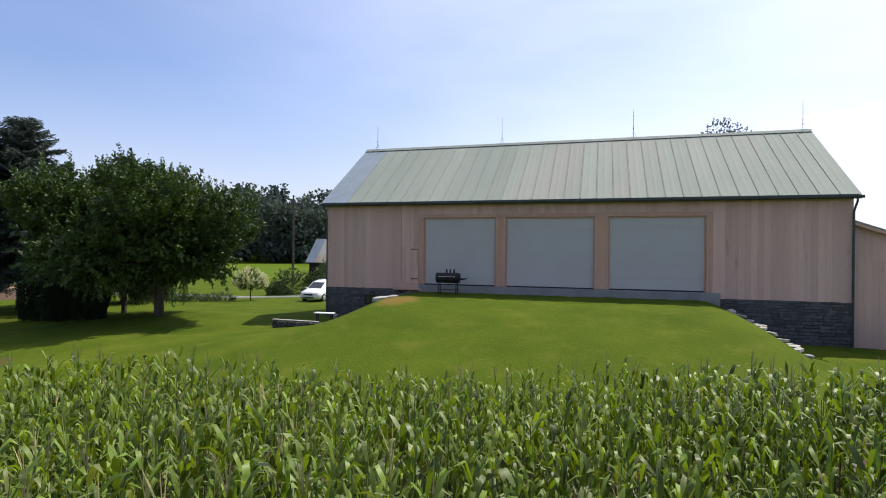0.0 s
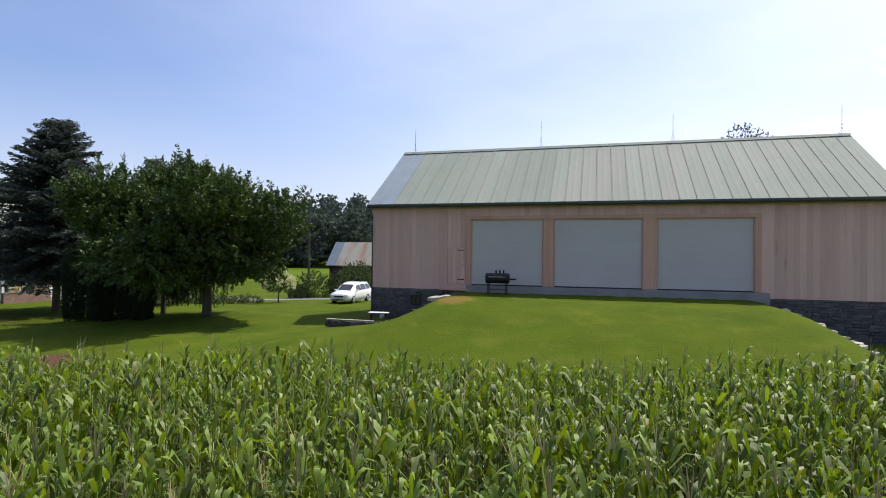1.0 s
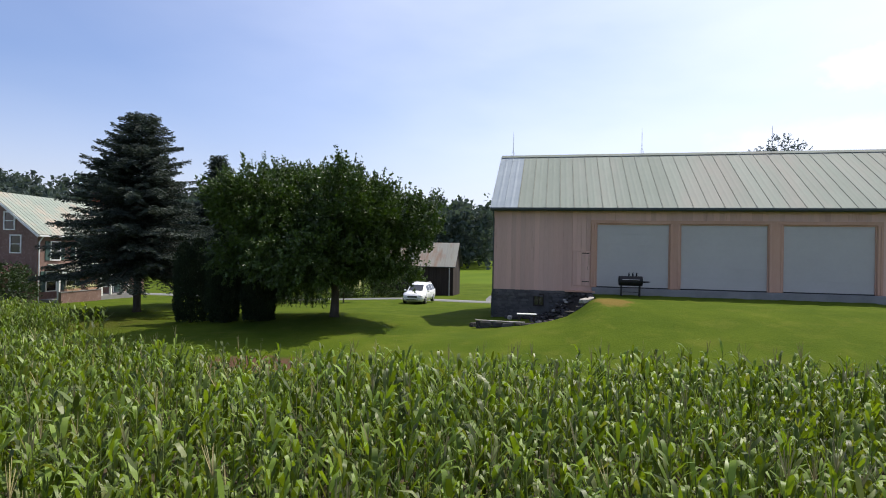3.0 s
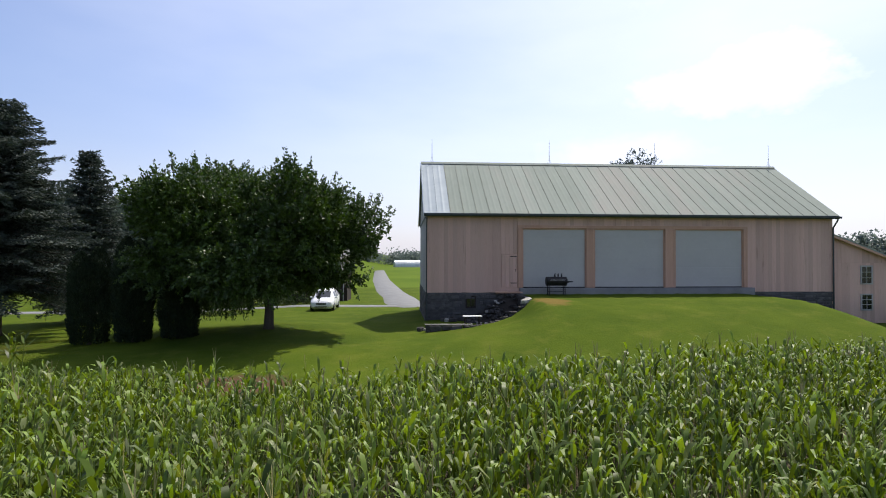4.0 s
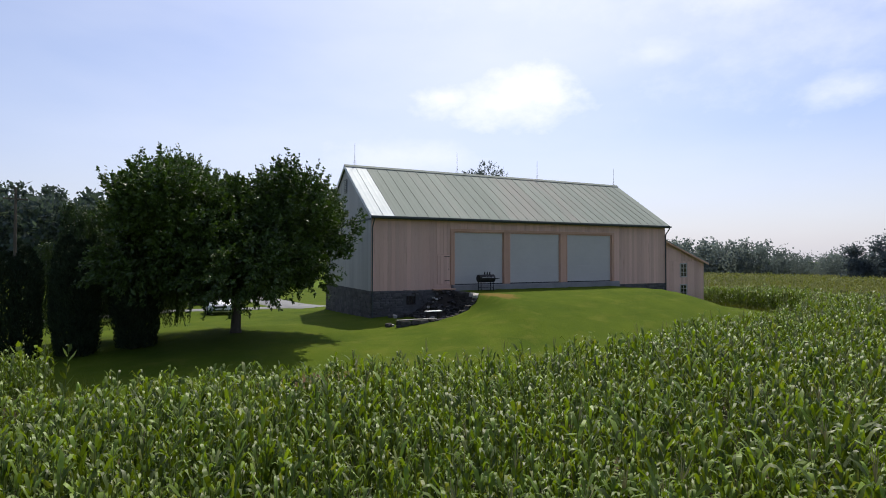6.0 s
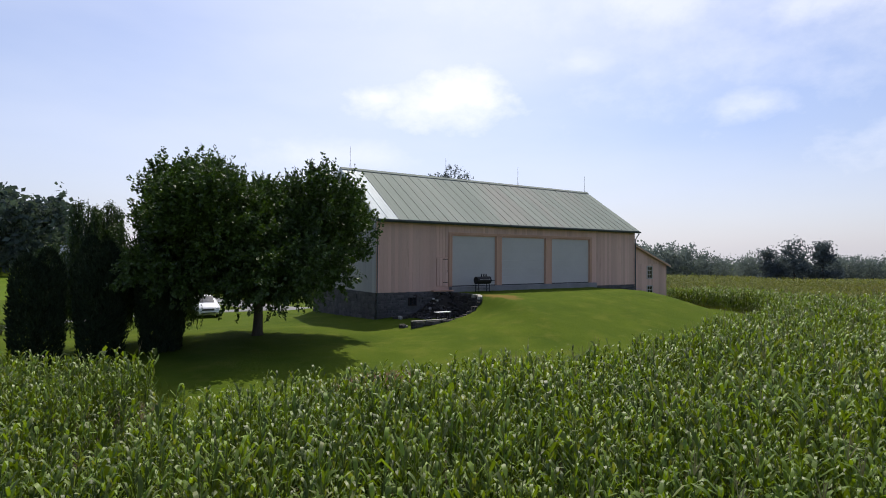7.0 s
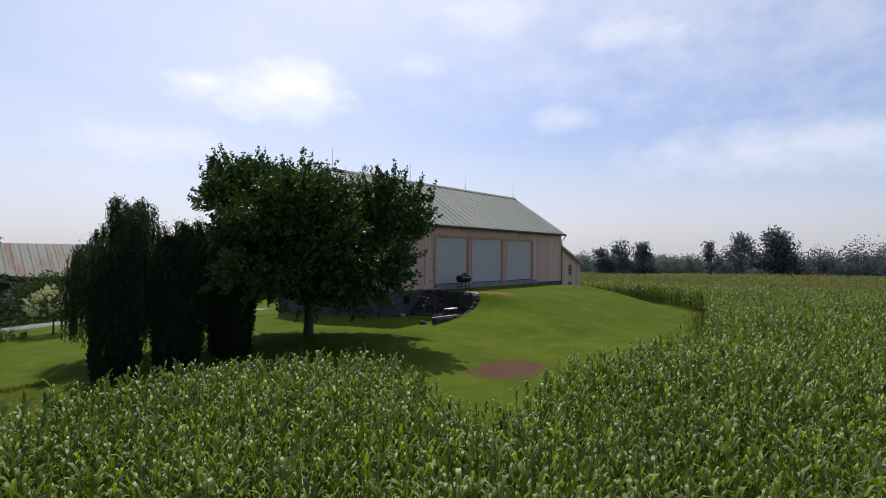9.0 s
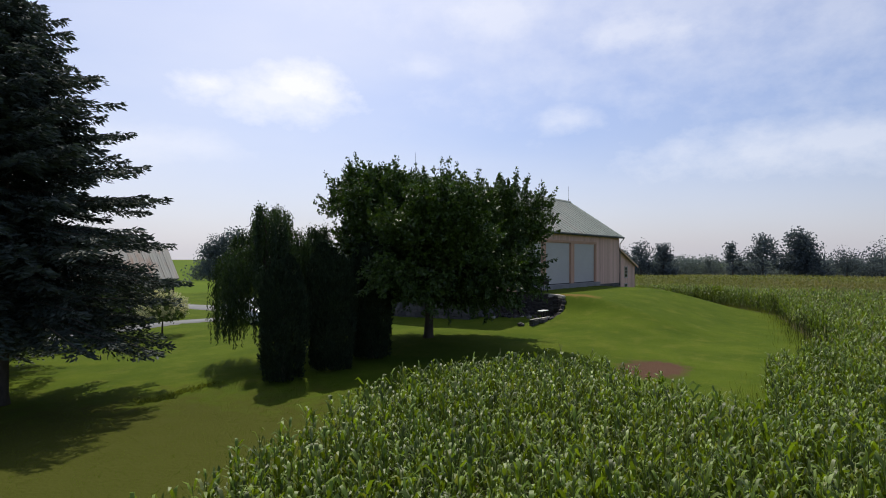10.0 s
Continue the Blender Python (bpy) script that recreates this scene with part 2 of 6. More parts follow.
GLASS = material("dark_glass", (0.010, 0.012, 0.014), (0.02, 0.022, 0.025), 1.0, rough=0.13, bump=0.0, fine=2.0, spec=0.8)
LAMP = material("lamp_glass", (0.55, 0.56, 0.58), (0.7, 0.7, 0.72), 5.0, rough=0.2, bump=0.0, fine=20.0, spec=0.8)
RED = material("red_lens", (0.35, 0.02, 0.02), (0.45, 0.03, 0.03), 5.0, rough=0.25, bump=0.0, fine=20.0)
SHED_WALL = material("shed_board", (0.035, 0.027, 0.024), (0.07, 0.055, 0.048), 1.0, (1, 1, 0.15), rough=0.9, bump=0.3, fine=18.0, thing=0.2, spec=0.15)
SHED_ROOF = material("shed_roof", (0.36, 0.345, 0.28), (0.46, 0.43, 0.35), 0.5, (1, 0.3, 0.3), rough=0.65, metal=0.0, bump=0.1, fine=5.0,
                     spots=((0.36, 0.21, 0.13), 0.9, 0.46, 0.70))
HOUSE_BRICK = material("house_brick", (0.17, 0.105, 0.088), (0.27, 0.175, 0.145), 1.2, rough=0.9, bump=0.4, fine=9.0, spec=0.2, spots=((0.33, 0.25, 0.22), 4.5, 0.52, 0.78))
HOUSE_ROOF = material("house_roof", (0.21, 0.255, 0.21), (0.29, 0.32, 0.265), 0.6, rough=0.6, metal=0.0, bump=0.1, fine=5.0, spots=((0.38, 0.29, 0.22), 0.55, 0.46, 0.70))
SHUTTER = material("shutter_paint", (0.03, 0.07, 0.06), (0.045, 0.09, 0.08), 3.0, rough=0.6, bump=0.1, fine=20.0)
BLOSSOM = material("blossom", (0.64, 0.62, 0.34), (0.76, 0.74, 0.50), 2.0, rough=0.8, bump=0.0, fine=9.0, island=0.12, sheer=((1, 1, 0.9), 0.3))
FILM = material("greenhouse_film", (0.52, 0.55, 0.58), (0.64, 0.66, 0.68), 0.3, rough=0.5, bump=0.1, fine=3.0, spec=0.3)
CHIMNEY = material("chimney_brick", (0.30, 0.09, 0.06), (0.42, 0.15, 0.10), 3.0, rough=0.9, bump=0.4, fine=20.0, spec=0.2)

# ---- building blocks ----


def part(name, bm, mat, parent=None, label="", smooth=False):
    """One mesh object from a bmesh, under a thing or a part."""
    me = bpy.data.meshes.new(name)
    bm.normal_update()
    bm.to_mesh(me)
    bm.free()
    me.materials.append(mat)
    if smooth:
        me.shade_smooth()
    ob = new(name, me)
    if parent:
        ob.parent = parent
    if label:
        ob["label"] = label
    return ob


def copy_part(ob, m, parent):
    """Another object on the same mesh."""
    c = new(ob.name.split(".")[0], ob.data)
    c.parent, c.matrix_basis = parent, m
    return c


def thing(name, m, label, category, group="", kind=""):
    ob = new(name)
    ob.empty_display_size = 0.3
    ob.matrix_basis = m
    return tagged(ob, label, category, group, kind)


def box(bm, x0, x1, y0, y1, z0, z1, bevel=0.0):
    v = [bm.verts.new((x, y, z)) for z in (z0, z1) for y in (y0, y1) for x in (x0, x1)]
    fs = [bm.faces.new([v[i] for i in f]) for f in ((0, 2, 3, 1), (4, 5, 7, 6), (0, 1, 5, 4), (2, 6, 7, 3), (1, 3, 7, 5), (0, 4, 6, 2))]
    if bevel:
        bmesh.ops.bevel(bm, geom=list({e for f in fs for e in f.edges}), offset=bevel, segments=1, affect="EDGES")
    return bm


def boxed(*a, **k):
    return box(bmesh.new(), *a, **k)


def tube(bm, points, radii, sides=8, cap=True):
    """A tapered tube along points."""
    rings = []
    side = None
    for i, p in enumerate(points):
        p = Vector(p)
        d = (Vector(points[min(i + 1, len(points) - 1)]) - Vector(points[max(i - 1, 0)])).normalized()
        if side is None:
            side = d.orthogonal().normalized()
        side = (side - d * side.dot(d)).normalized()
        up = d.cross(side)
        rings.append([bm.verts.new(p + radii[i] * (side * math.cos(a) + up * math.sin(a))) for a in [2 * math.pi * k / sides for k in range(sides)]])
    for a, b in zip(rings, rings[1:]):
        for k in range(sides):
            bm.faces.new((a[k], a[(k + 1) % sides], b[(k + 1) % sides], b[k]))
    if cap:
        bm.faces.new(rings[0][::-1])
        bm.faces.new(rings[-1])
    return bm


def prism(bm, outline, axis, lo, hi):
    """An outline (pairs) drawn along an axis: 'x' takes (y, z), 'y' takes (x, z), 'z' takes (x, y)."""
    def at(p, h):
        return {"x": (h, *p), "y": (p[0], h, p[1]), "z": (*p, h)}[axis]
    a = [bm.verts.new(at(p, lo)) for p in outline]
    b = [bm.verts.new(at(p, hi)) for p in outline]
    bm.faces.new(a)
    bm.faces.new(b[::-1])
    for i in range(len(a)):
        j = (i + 1) % len(a)
        bm.faces.new((a[j], a[i], b[i], b[j]))
    bmesh.ops.recalc_face_normals(bm, faces=bm.faces[:])
    return bm


def sheet(name, verts, quads, mats, parent=None, index=None, smooth=False):
    """A mesh from arrays of corners and four-sided faces."""
    verts, quads = np.asarray(verts, np.float32), np.asarray(quads, np.int32)
    me = bpy.data.meshes.new(name)
    me.vertices.add(len(verts))
    me.vertices.foreach_set("co", verts.ravel())
    me.loops.add(quads.size)
    me.loops.foreach_set("vertex_index", quads.ravel())
    me.polygons.add(len(quads))
    me.polygons.foreach_set("loop_start", np.arange(0, quads.size, 4, dtype=np.int32))
    for m in mats:
        me.materials.append(m)
    if index is not None:
        me.polygons.foreach_set("material_index", np.asarray(index, np.int32))
    me.polygons.foreach_set("use_smooth", np.full(len(quads), smooth))
    me.update(calc_edges=True)
    ob = new(name, me)
    if parent:
        ob.parent = parent
    return ob


def smoothstep(a, b, x):
    t = np.clip((x - a) / (b - a), 0, 1)
    return t * t * (3 - 2 * t)


def inside(poly, x, y):
    """Which of the points lie in a polygon."""
    x, y = np.asarray(x, float), np.asarray(y, float)
    hit = np.zeros(x.shape, bool)
    for (x0, y0), (x1, y1) in zip(poly, poly[1:] + poly[:1]):
        cross = (y0 > y) != (y1 > y)
        at = x0 + (y - y0) / (y1 - y0 if y1 != y0 else 1e-9) * (x1 - x0)
        hit ^= cross & (x < at)
    return hit


# ---- the ground ----
BARN_L, BARN_R, BARN_BACK = -6.0, 20.3, 11.6
# the curved dry-stone wall that holds the earth ramp beside the cellar yard
RETAINING = [(-0.35, -0.4), (-0.4, -1.5), (-0.4, -2.8), (-0.5, -3.9), (-1.0, -4.6), (-2.2, -5.0), (-4.2, -5.1), (-6.3, -5.0)]
YARD = [(-6.4, 0.5), (-0.3, 0.5)] + RETAINING
CORN_EDGE = [(-34.2, -16.6), (-31.3, -14.7), (-28.5, -13.9), (-25.5, -12.9), (-23.0, -12.7), (-21.0, -12.9), (-20.0, -14.0), (-20.4, -16.0), (-21.7, -18.1), (-22.9, -19.8), (-22.6, -20.9), (-20.3, -20.4), (-17.6, -19.7), (-13.4, -20.1),
             (-10.5, -20.8), (-7.5, -20.7), (-4.5, -20.3), (-2.0, -19.8), (0.4, -18.9), (3.0, -18.6), (6.3, -17.5), (11.0, -16.4), (15.0, -15.2), (19.0, -12.6), (22.3, -9.6), (25.3, -5.6), (27.2, -1.8), (28.5, 2.0), (29.5, 8.0), (31.0, 16.0)]
FIELD = CORN_EDGE + [(34, 32), (120, 110), (260, 170), (420, 60), (420, -160), (60, -120), (-60, -120), (-60, -40), (-36.5, -21)]


def ground_z(x, y):
    """The height of the ground: a gentle fall to the back, the earth ramp to the barn doors, the sunk cellar yard."""
    x, y = np.asarray(x, float), np.asarray(y, float)
    z = -2.35 - 0.025 * np.clip(y, 0, 40) + 0.05 * np.clip(x + 17, -10, 0) * smoothstep(-15, -3, y)
    z += 0.38 * np.exp(-((x + 14) / 4) ** 2 - ((y + 3) / 5) ** 2) + 0.45 * np.exp(-(np.where(x < -1, x + 1, (x + 1) * 0.4) / 5.5) ** 2 - ((y + 3) / 8) ** 2)
    z += -0.017 * np.clip(x - 34, 0, 260) - 0.004 * np.clip(y - 60, 0, 300)
    z -= 1.0 * np.exp(-((x - 50) / 22) ** 2) * smoothstep(20, 32, x)
    z += 14.0 * smoothstep(212, 285, np.hypot(x + 8, y + 27)) * smoothstep(-20, -75, x) * smoothstep(-80, 20, y)
    dx = np.maximum(np.maximum(-0.3 - x, x - 13.8), 0)
    dy = np.clip(-y - 4.6, 0, None) / 11.5
    # steep beside the cellar yard, gentler out on the lawn
    soft = 1.3 + 2.9 * smoothstep(5.5, 12.0, -y)
    ramp = np.where(x < 1.5, 1 / (1 + (dx / soft) ** 1.6), 1 - smoothstep(0.0, 1.0, dx / 4.2)) * (1 - smoothstep(0.0, 1.0, dy))
    z = z + ramp * (-0.40 - z) * (y < BARN_BACK + 3)
    yard = inside(YARD, x, y)
    z = np.where(yard, np.minimum(z, -1.95), z)
    under = (x > BARN_L + 0.3) & (x < 25) & (y > 0.25) & (y < BARN_BACK - 0.3)
    return np.where(under, -2.6, z)


def axis(lo, hi, dense, step, far):
    """Grid lines, close together between dense[0] and dense[1], growing apart outside."""
    mid = list(np.arange(dense[0], dense[1] + 1e-6, step))
    out, d = [], step
    v = dense[1]
    while v < hi:
        d = min(d * 1.18, far)
        v += d
        out.append(v)
    back, d, v = [], step, dense[0]
    while v > lo:
        d = min(d * 1.18, far)
        v -= d
        back.append(v)
    return np.array(back[::-1] + mid + out)


def build_ground():
    xs, ys = axis(-900, 1200, (-38, 34), 0.3, 40), axis(-600, 1500, (-24, 16), 0.3, 40)
    gx, gy = np.meshgrid(xs, ys)
    gz = ground_z(gx, gy)
    near = (gx > -40) & (gx < 34) & (gy > -24) & (gy < 40)
    rng = np.random.default_rng(3)
    gz = gz + np.where(near & (gz > -3.5), rng.normal(0, 0.012, gz.shape), 0)
    nx, ny = len(xs), len(ys)
    i = (np.arange(ny - 1)[:, None] * nx + np.arange(nx - 1)[None]).ravel()
    quads = np.stack([i, i + 1, i + nx + 1, i + nx], 1)
    cx, cy = gx.ravel()[quads].mean(1), gy.ravel()[quads].mean(1)
    idx = np.where(inside(FIELD, cx, cy), 1, np.where((np.abs(cx) > 120) | (cy > 62), 2, 0))
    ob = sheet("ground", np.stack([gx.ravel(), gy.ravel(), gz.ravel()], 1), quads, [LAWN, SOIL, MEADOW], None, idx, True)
    return tagged(ob, "mown green lawn rolling into crop land and meadow", "ground", kind="structure")


build_ground()


def build_drive(name, line, width, label):
    """A strip of paving laid on the ground along a line."""
    pts = []
    for (x0, y0), (x1, y1) in zip(line, line[1:]):
        k = max(2, int(math.hypot(x1 - x0, y1 - y0) / 0.8))
        pts += [(x0 + (x1 - x0) * j / k, y0 + (y1 - y0) * j / k) for j in range(k)]
    pts = np.array(pts + [line[-1]])
    for _ in range(6):
        pts[1:-1] = (pts[:-2] + pts[1:-1] * 2 + pts[2:]) / 4
    d = np.gradient(pts, axis=0)
    d /= np.linalg.norm(d, axis=1)[:, None]
    side = np.stack([-d[:, 1], d[:, 0]], 1)
    rows = [pts + side * w * width for w in (-0.5, -0.48, 0, 0.48, 0.5)]
    lift = (-0.03, 0.03, 0.05, 0.03, -0.03)
    v = np.concatenate([np.column_stack([r, ground_z(r[:, 0], r[:, 1]) + h]) for r, h in zip(rows, lift)])
    m = len(pts)
    q = [(r * m + i, r * m + i + 1, (r + 1) * m + i + 1, (r + 1) * m + i) for r in range(4) for i in range(m - 1)]
    q = [(a, d2, c, b) for a, b, c, d2 in q]
    return tagged(sheet(name, v, q, [ASPHALT], None, None, True), label, name, kind="structure")


build_drive("driveway", [(-70, 15), (-48, 18.5), (-32, 20.2), (-20, 20.2), (-14, 19.4), (-10.0, 18.6), (-8.0, 19.0)], 2.9, "pale grey paved driveway winding across the lawn")
build_drive("lane", [(-4.6, 15.6), (-6.4, 18.4), (-7.4, 23.0), (-8.0, 35.0), (-9.6, 50.0), (-12.5, 90.0), (-18.0, 200.0)], 4.0, "pale grey lane running off between the fields")

# ---- the barn ----
EAVE_Y, EAVE_Z, RIDGE_Y, RIDGE_Z = -0.4, 4.55, 5.8, 8.65
ROOF_L, ROOF_R = -6.15, 20.45
DOORS = [(0.0, 4.0), (4.56, 9.08), (9.78, 14.25)]
DOOR_H, SILL_Z, SIDING_Z = 3.66, 0.0, -0.3


def stones_on(wall, x0, x1, z0, z1, m, seed, mat, course=(0.17, 0.30), length=(0.25, 0.62), proud=0.05, holes=()):
    """Courses of rough stones on the face of a wall, each a piece of its own. m takes (along, out, up) into the wall's space."""
    rng = random.Random(seed)
    shapes = []
    for k in range(10):
        bm = bmesh.new()
        box(bm, -0.5, 0.5, -0.5, 0.5, -0.5, 0.5)
        bmesh.ops.bevel(bm, geom=bm.edges[:], offset=0.13, segments=1, affect="EDGES")
        for v in bm.verts:
            v.co += Vector([rng.uniform(-0.07, 0.07) for _ in range(3)])
        me = bpy.data.meshes.new("stone")
        bm.to_mesh(me)
        bm.free()
        me.materials.append(mat)
        shapes.append(me)
    z = z0
    while z < z1 - 0.05:
        h = min(rng.uniform(*course), z1 - z)
        x = x0 - rng.uniform(0, 0.2)
        while x < x1 - 0.08:
            w = rng.uniform(*length)
            a, b = max(x, x0), min(x + w, x1)
            x += w
            if b - a < 0.09 or any(a < hx1 and b > hx0 and z < hz1 and z + h > hz0 for hx0, hx1, hz0, hz1 in holes):
                continue
            ob = new("stone", shapes[rng.randrange(10)])
            ob.parent = wall
            ob.matrix_basis = m @ pose((a + b) / 2, rng.uniform(-0.015, 0.02), z + h / 2, 0, rng.uniform(-2, 2), 0) @ Matrix.Diagonal((b - a - 0.012, 2 * proud, h - 0.014, 1))
        z += h


def roof_panel(y0, z0, y1, z1, width, mat, seam=None):
    """A metal roofing panel from eave to ridge, with a standing seam along one edge. Its own x runs from 0 to width."""
    bm = bmesh.new()
    slope = Vector((0, y1 - y0, z1 - z0))
    out = Vector((0, -slope.z, slope.y)).normalized()
    if out.z < 0:
        out = -out
    steps = 6
    prof = [(0.0, 0.0), (0.0, 0.03), (0.026, 0.03), (0.03, 0.004), (0.05, 0.002), (width * 0.35, 0.0), (width * 0.5, 0.008), (width * 0.65, 0.0), (width - 0.004, 0.006)]
    rows = []
    for i in range(steps + 1):
        f = i / steps
        base = Vector((0, y0, z0)) + slope * f
        rows.append([bm.verts.new(base + Vector((x, 0, 0)) + out * h) for x, h in prof])
    for i in range(steps):
        for k in range(len(prof) - 1):
            face = bm.faces.new((rows[i][k], rows[i][k + 1], rows[i + 1][k + 1], rows[i + 1][k]))
            face.material_index = 1 if seam and k in (0, 3) else 0
    for r in (rows[0], rows[-1]):
        under = [bm.verts.new(r[0].co - out * 0.02), bm.verts.new(r[-1].co - out * 0.02)]
        bm.faces.new([*r, under[1], under[0]])
    bmesh.ops.recalc_face_normals(bm, faces=bm.faces[:])
    me = bpy.data.meshes.new("roof_panel")
    bm.to_mesh(me)
    bm.free()
    me.materials.append(mat)
    if seam:
        me.materials.append(seam)
    return me


def lay_panels(parent, x0, x1, count, mesh_of):
    w = (x1 - x0) / count
    for k in range(count):
        ob = new("roof_panel", mesh_of(k))
        ob.parent = parent
        ob.matrix_basis = pose(x0 + k * w, 0, 0)


def build_barn():
    barn = thing("barn", pose(0, 0, 0), "long wooden bank barn with green metal roof and three white doors", "barn")
    rng = random.Random(11)
    # front wall behind the boards
    cuts = [BARN_L + 0.05] + [v for d in DOORS for v in d] + [BARN_R - 0.05]
    walls = [part("front_wall", boxed(cuts[k], cuts[k + 1], 0.035, 0.2, SIDING_Z, 4.75), SIDING, barn, "warm pinkish new vertical board siding") for k in range(0, len(cuts), 2)]
    front = walls[0]
    for a, b in DOORS:
        part("door_lintel", boxed(a + 0.002, b - 0.002, 0.035, 0.2, DOOR_H, 4.75), SIDING, barn)
    # vertical boards
    full, short = bmesh.new(), bmesh.new()
    box(full, 0, 0.273, -0.008, 0.034, SIDING_Z, 4.5, 0.003)
    box(short, 0, 0.273, -0.008, 0.034, DOOR_H + 0.2, 4.5, 0.003)
    masters = [part("board", full, SIDING, front), part("board", short, SIDING, front)]
    spans = [(BARN_L, -1.62, 0), (-1.62, -0.32, 2), (-0.32, 14.55, 1), (14.55, BARN_R, 0)]
    first = [True, True]
    for a, b, kind in spans:
        count = max(1, round((b - a) / 0.277))
        w = (b - a) / count
        for i in range(count):
            k = 1 if kind == 1 else 0
            m = pose(a + i * w + 0.002, rng.uniform(-0.004, 0.003), rng.uniform(-0.02, 0.0))
            if kind == 2:
                continue
            if first[k]:
                masters[k].matrix_basis, first[k] = m, False
            else:
                copy_part(masters[k], m, front)
    # above and around the small door
    for i in range(5):
        x = -1.62 + i * 0.26
        part("board", boxed(x + 0.004, x + 0.256, -0.006, 0.034, 2.06 if 0 < i < 5 else SIDING_Z, 4.5, bevel=0.006), SIDING, front)
    # the small door in the siding
    door = part("small_door", boxed(-1.32, -0.34, 0.0, 0.05, 0.02, 2.0, bevel=0.006), SIDING, barn, "plain board door in the siding")
    for i in range(4):
        x = -1.31 + i * 0.24
        part("door_board", boxed(x, x + 0.23, -0.02, 0.0, 0.04, 1.98, bevel=0.004), SIDING, door)
    for hz in (0.25, 1.90):
        part("hinge", boxed(-0.78, -0.38, -0.032, -0.02, hz, hz + 0.05), BLACK, door)
    part("handle", tube(bmesh.new(), [(-0.46, -0.02, 0.98), (-0.46, -0.06, 1.0), (-0.46, -0.06, 1.12), (-0.46, -0.02, 1.14)], [0.012] * 4, 6), BLACK, door)
    part("doorstep", boxed(-1.75, -0.05, -0.34, -0.012, -0.34, -0.24, bevel=0.012), POST, barn, "wooden plank doorstep")
    # posts, header, doors
    for a, b in ((-0.32, 0.0), (4.0, 4.56), (9.08, 9.78), (14.25, 14.55)):
        post = part("door_post", boxed(a + 0.004, b - 0.004, -0.045, 0.16, -0.02, DOOR_H + 0.19, bevel=0.01), POST, barn, "warm orange-brown timber door post")
        for s in (a + 0.03, b - 0.13):
            part("post_trim", boxed(s, s + 0.10, -0.07, -0.046, 0.0, DOOR_H + 0.0, bevel=0.008), POST, post)
    for a, b in DOORS:
        part("header", boxed(a - 0.02, b + 0.02, -0.05, 0.16, DOOR_H + 0.006, DOOR_H + 0.19, bevel=0.01), POST, barn)
        d = part("garage_door", boxed(a + 0.01, b - 0.01, 0.13, 0.16, 0.0, DOOR_H), DOOR, barn, "closed white sectional overhead door")
        h = (DOOR_H - 0.03) / 6
        sec = boxed(a + 0.03, b - 0.03, 0.088, 0.13, 0.0005, h - 0.001, bevel=0.003)
        sec = part("door_section", sec, DOOR, d)
        sec.matrix_basis = pose(0, 0, 0.03)
        for k in range(1, 6):
            copy_part(sec, pose(0, 0, 0.03 + k * h), d)
        part("bottom_seal", boxed(a + 0.02, b - 0.02, 0.075, 0.128, -0.03, 0.03, bevel=0.008), RUBBER, d, "black rubber seal")
        bm = bmesh.new()
        for x in (a + 0.0, b - 0.05):
            box(bm, x, x + 0.05, 0.03, 0.087, 0.0, DOOR_H)
        box(bm, a + 0.052, b - 0.052, 0.03, 0.087, DOOR_H - 0.06, DOOR_H)
        part("weather_strip", bm, POST, d)
    part("sill", boxed(-0.22, 14.85, -0.32, 0.19, -0.75, -0.035, bevel=0.02), CONCRETE, barn, "grey concrete sill below the doors")
    # stone footing
    foot = part("stone_footing", boxed(BARN_L + 0.04, -0.24, 0.03, 0.45, -2.6, SIDING_Z - 0.004), MORTAR, barn, "grey rubble stone cellar wall")
    stones_on(foot, BARN_L, -0.26, -2.35, SIDING_Z - 0.01, pose(0, 0.0, 0), 5, STONE, (0.12, 0.21), (0.2, 0.52), holes=[(-3.45, -2.75, -1.55, -0.75)])
    foot2 = part("stone_footing", boxed(14.87, BARN_R - 0.04, 0.03, 0.45, -2.6, SIDING_Z - 0.004), MORTAR, barn, "grey rubble stone cellar wall")
    stones_on(foot2, 14.9, BARN_R, -2.5, SIDING_Z - 0.01, pose(0, 0.0, 0), 6, STONE, (0.11, 0.19), (0.18, 0.46))
    side = part("stone_side", boxed(BARN_L + 0.03, BARN_L + 0.45, 0.46, BARN_BACK, -2.7, SIDING_Z - 0.004), MORTAR, barn)
    stones_on(side, 0.0, BARN_BACK, -2.5, SIDING_Z - 0.01, pose(BARN_L, BARN_BACK, 0, 0, 0, -90), 7, STONE, (0.2, 0.34), (0.35, 0.8))
    win = part("cellar_window", boxed(-3.50, -2.98, -0.02, 0.03, -1.2, -0.56), GLASS, barn, "small dark cellar window")
    bm = bmesh.new()
    for r in ((-3.55, -3.48, -1.25, -0.51), (-3.0, -2.93, -1.25, -0.51), (-3.47, -3.01, -1.25, -1.18), (-3.47, -3.01, -0.58, -0.51), (-3.26, -3.22, -1.17, -0.59)):
        box(bm, r[0], r[1], -0.05, 0.02, r[2], r[3])
    part("window_frame", bm, SHED_WALL, win)
    # gable ends and the back
    def roof_at(y):
        return EAVE_Z - 0.06 + (RIDGE_Z - EAVE_Z) * (1 - abs(y - RIDGE_Y) / (RIDGE_Y - EAVE_Y))
    outline = [(0.21, SIDING_Z), (BARN_BACK, SIDING_Z), (BARN_BACK, roof_at(BARN_BACK) - 0.05), (RIDGE_Y, roof_at(RIDGE_Y) - 0.05), (0.21, roof_at(0.21) - 0.05)]
    gable = part("gable_wall", prism(bmesh.new(), outline, "x", BARN_L + 0.045, BARN_L + 0.2), GABLE, barn, "weathered grey vertical board gable")
    w = 0.29
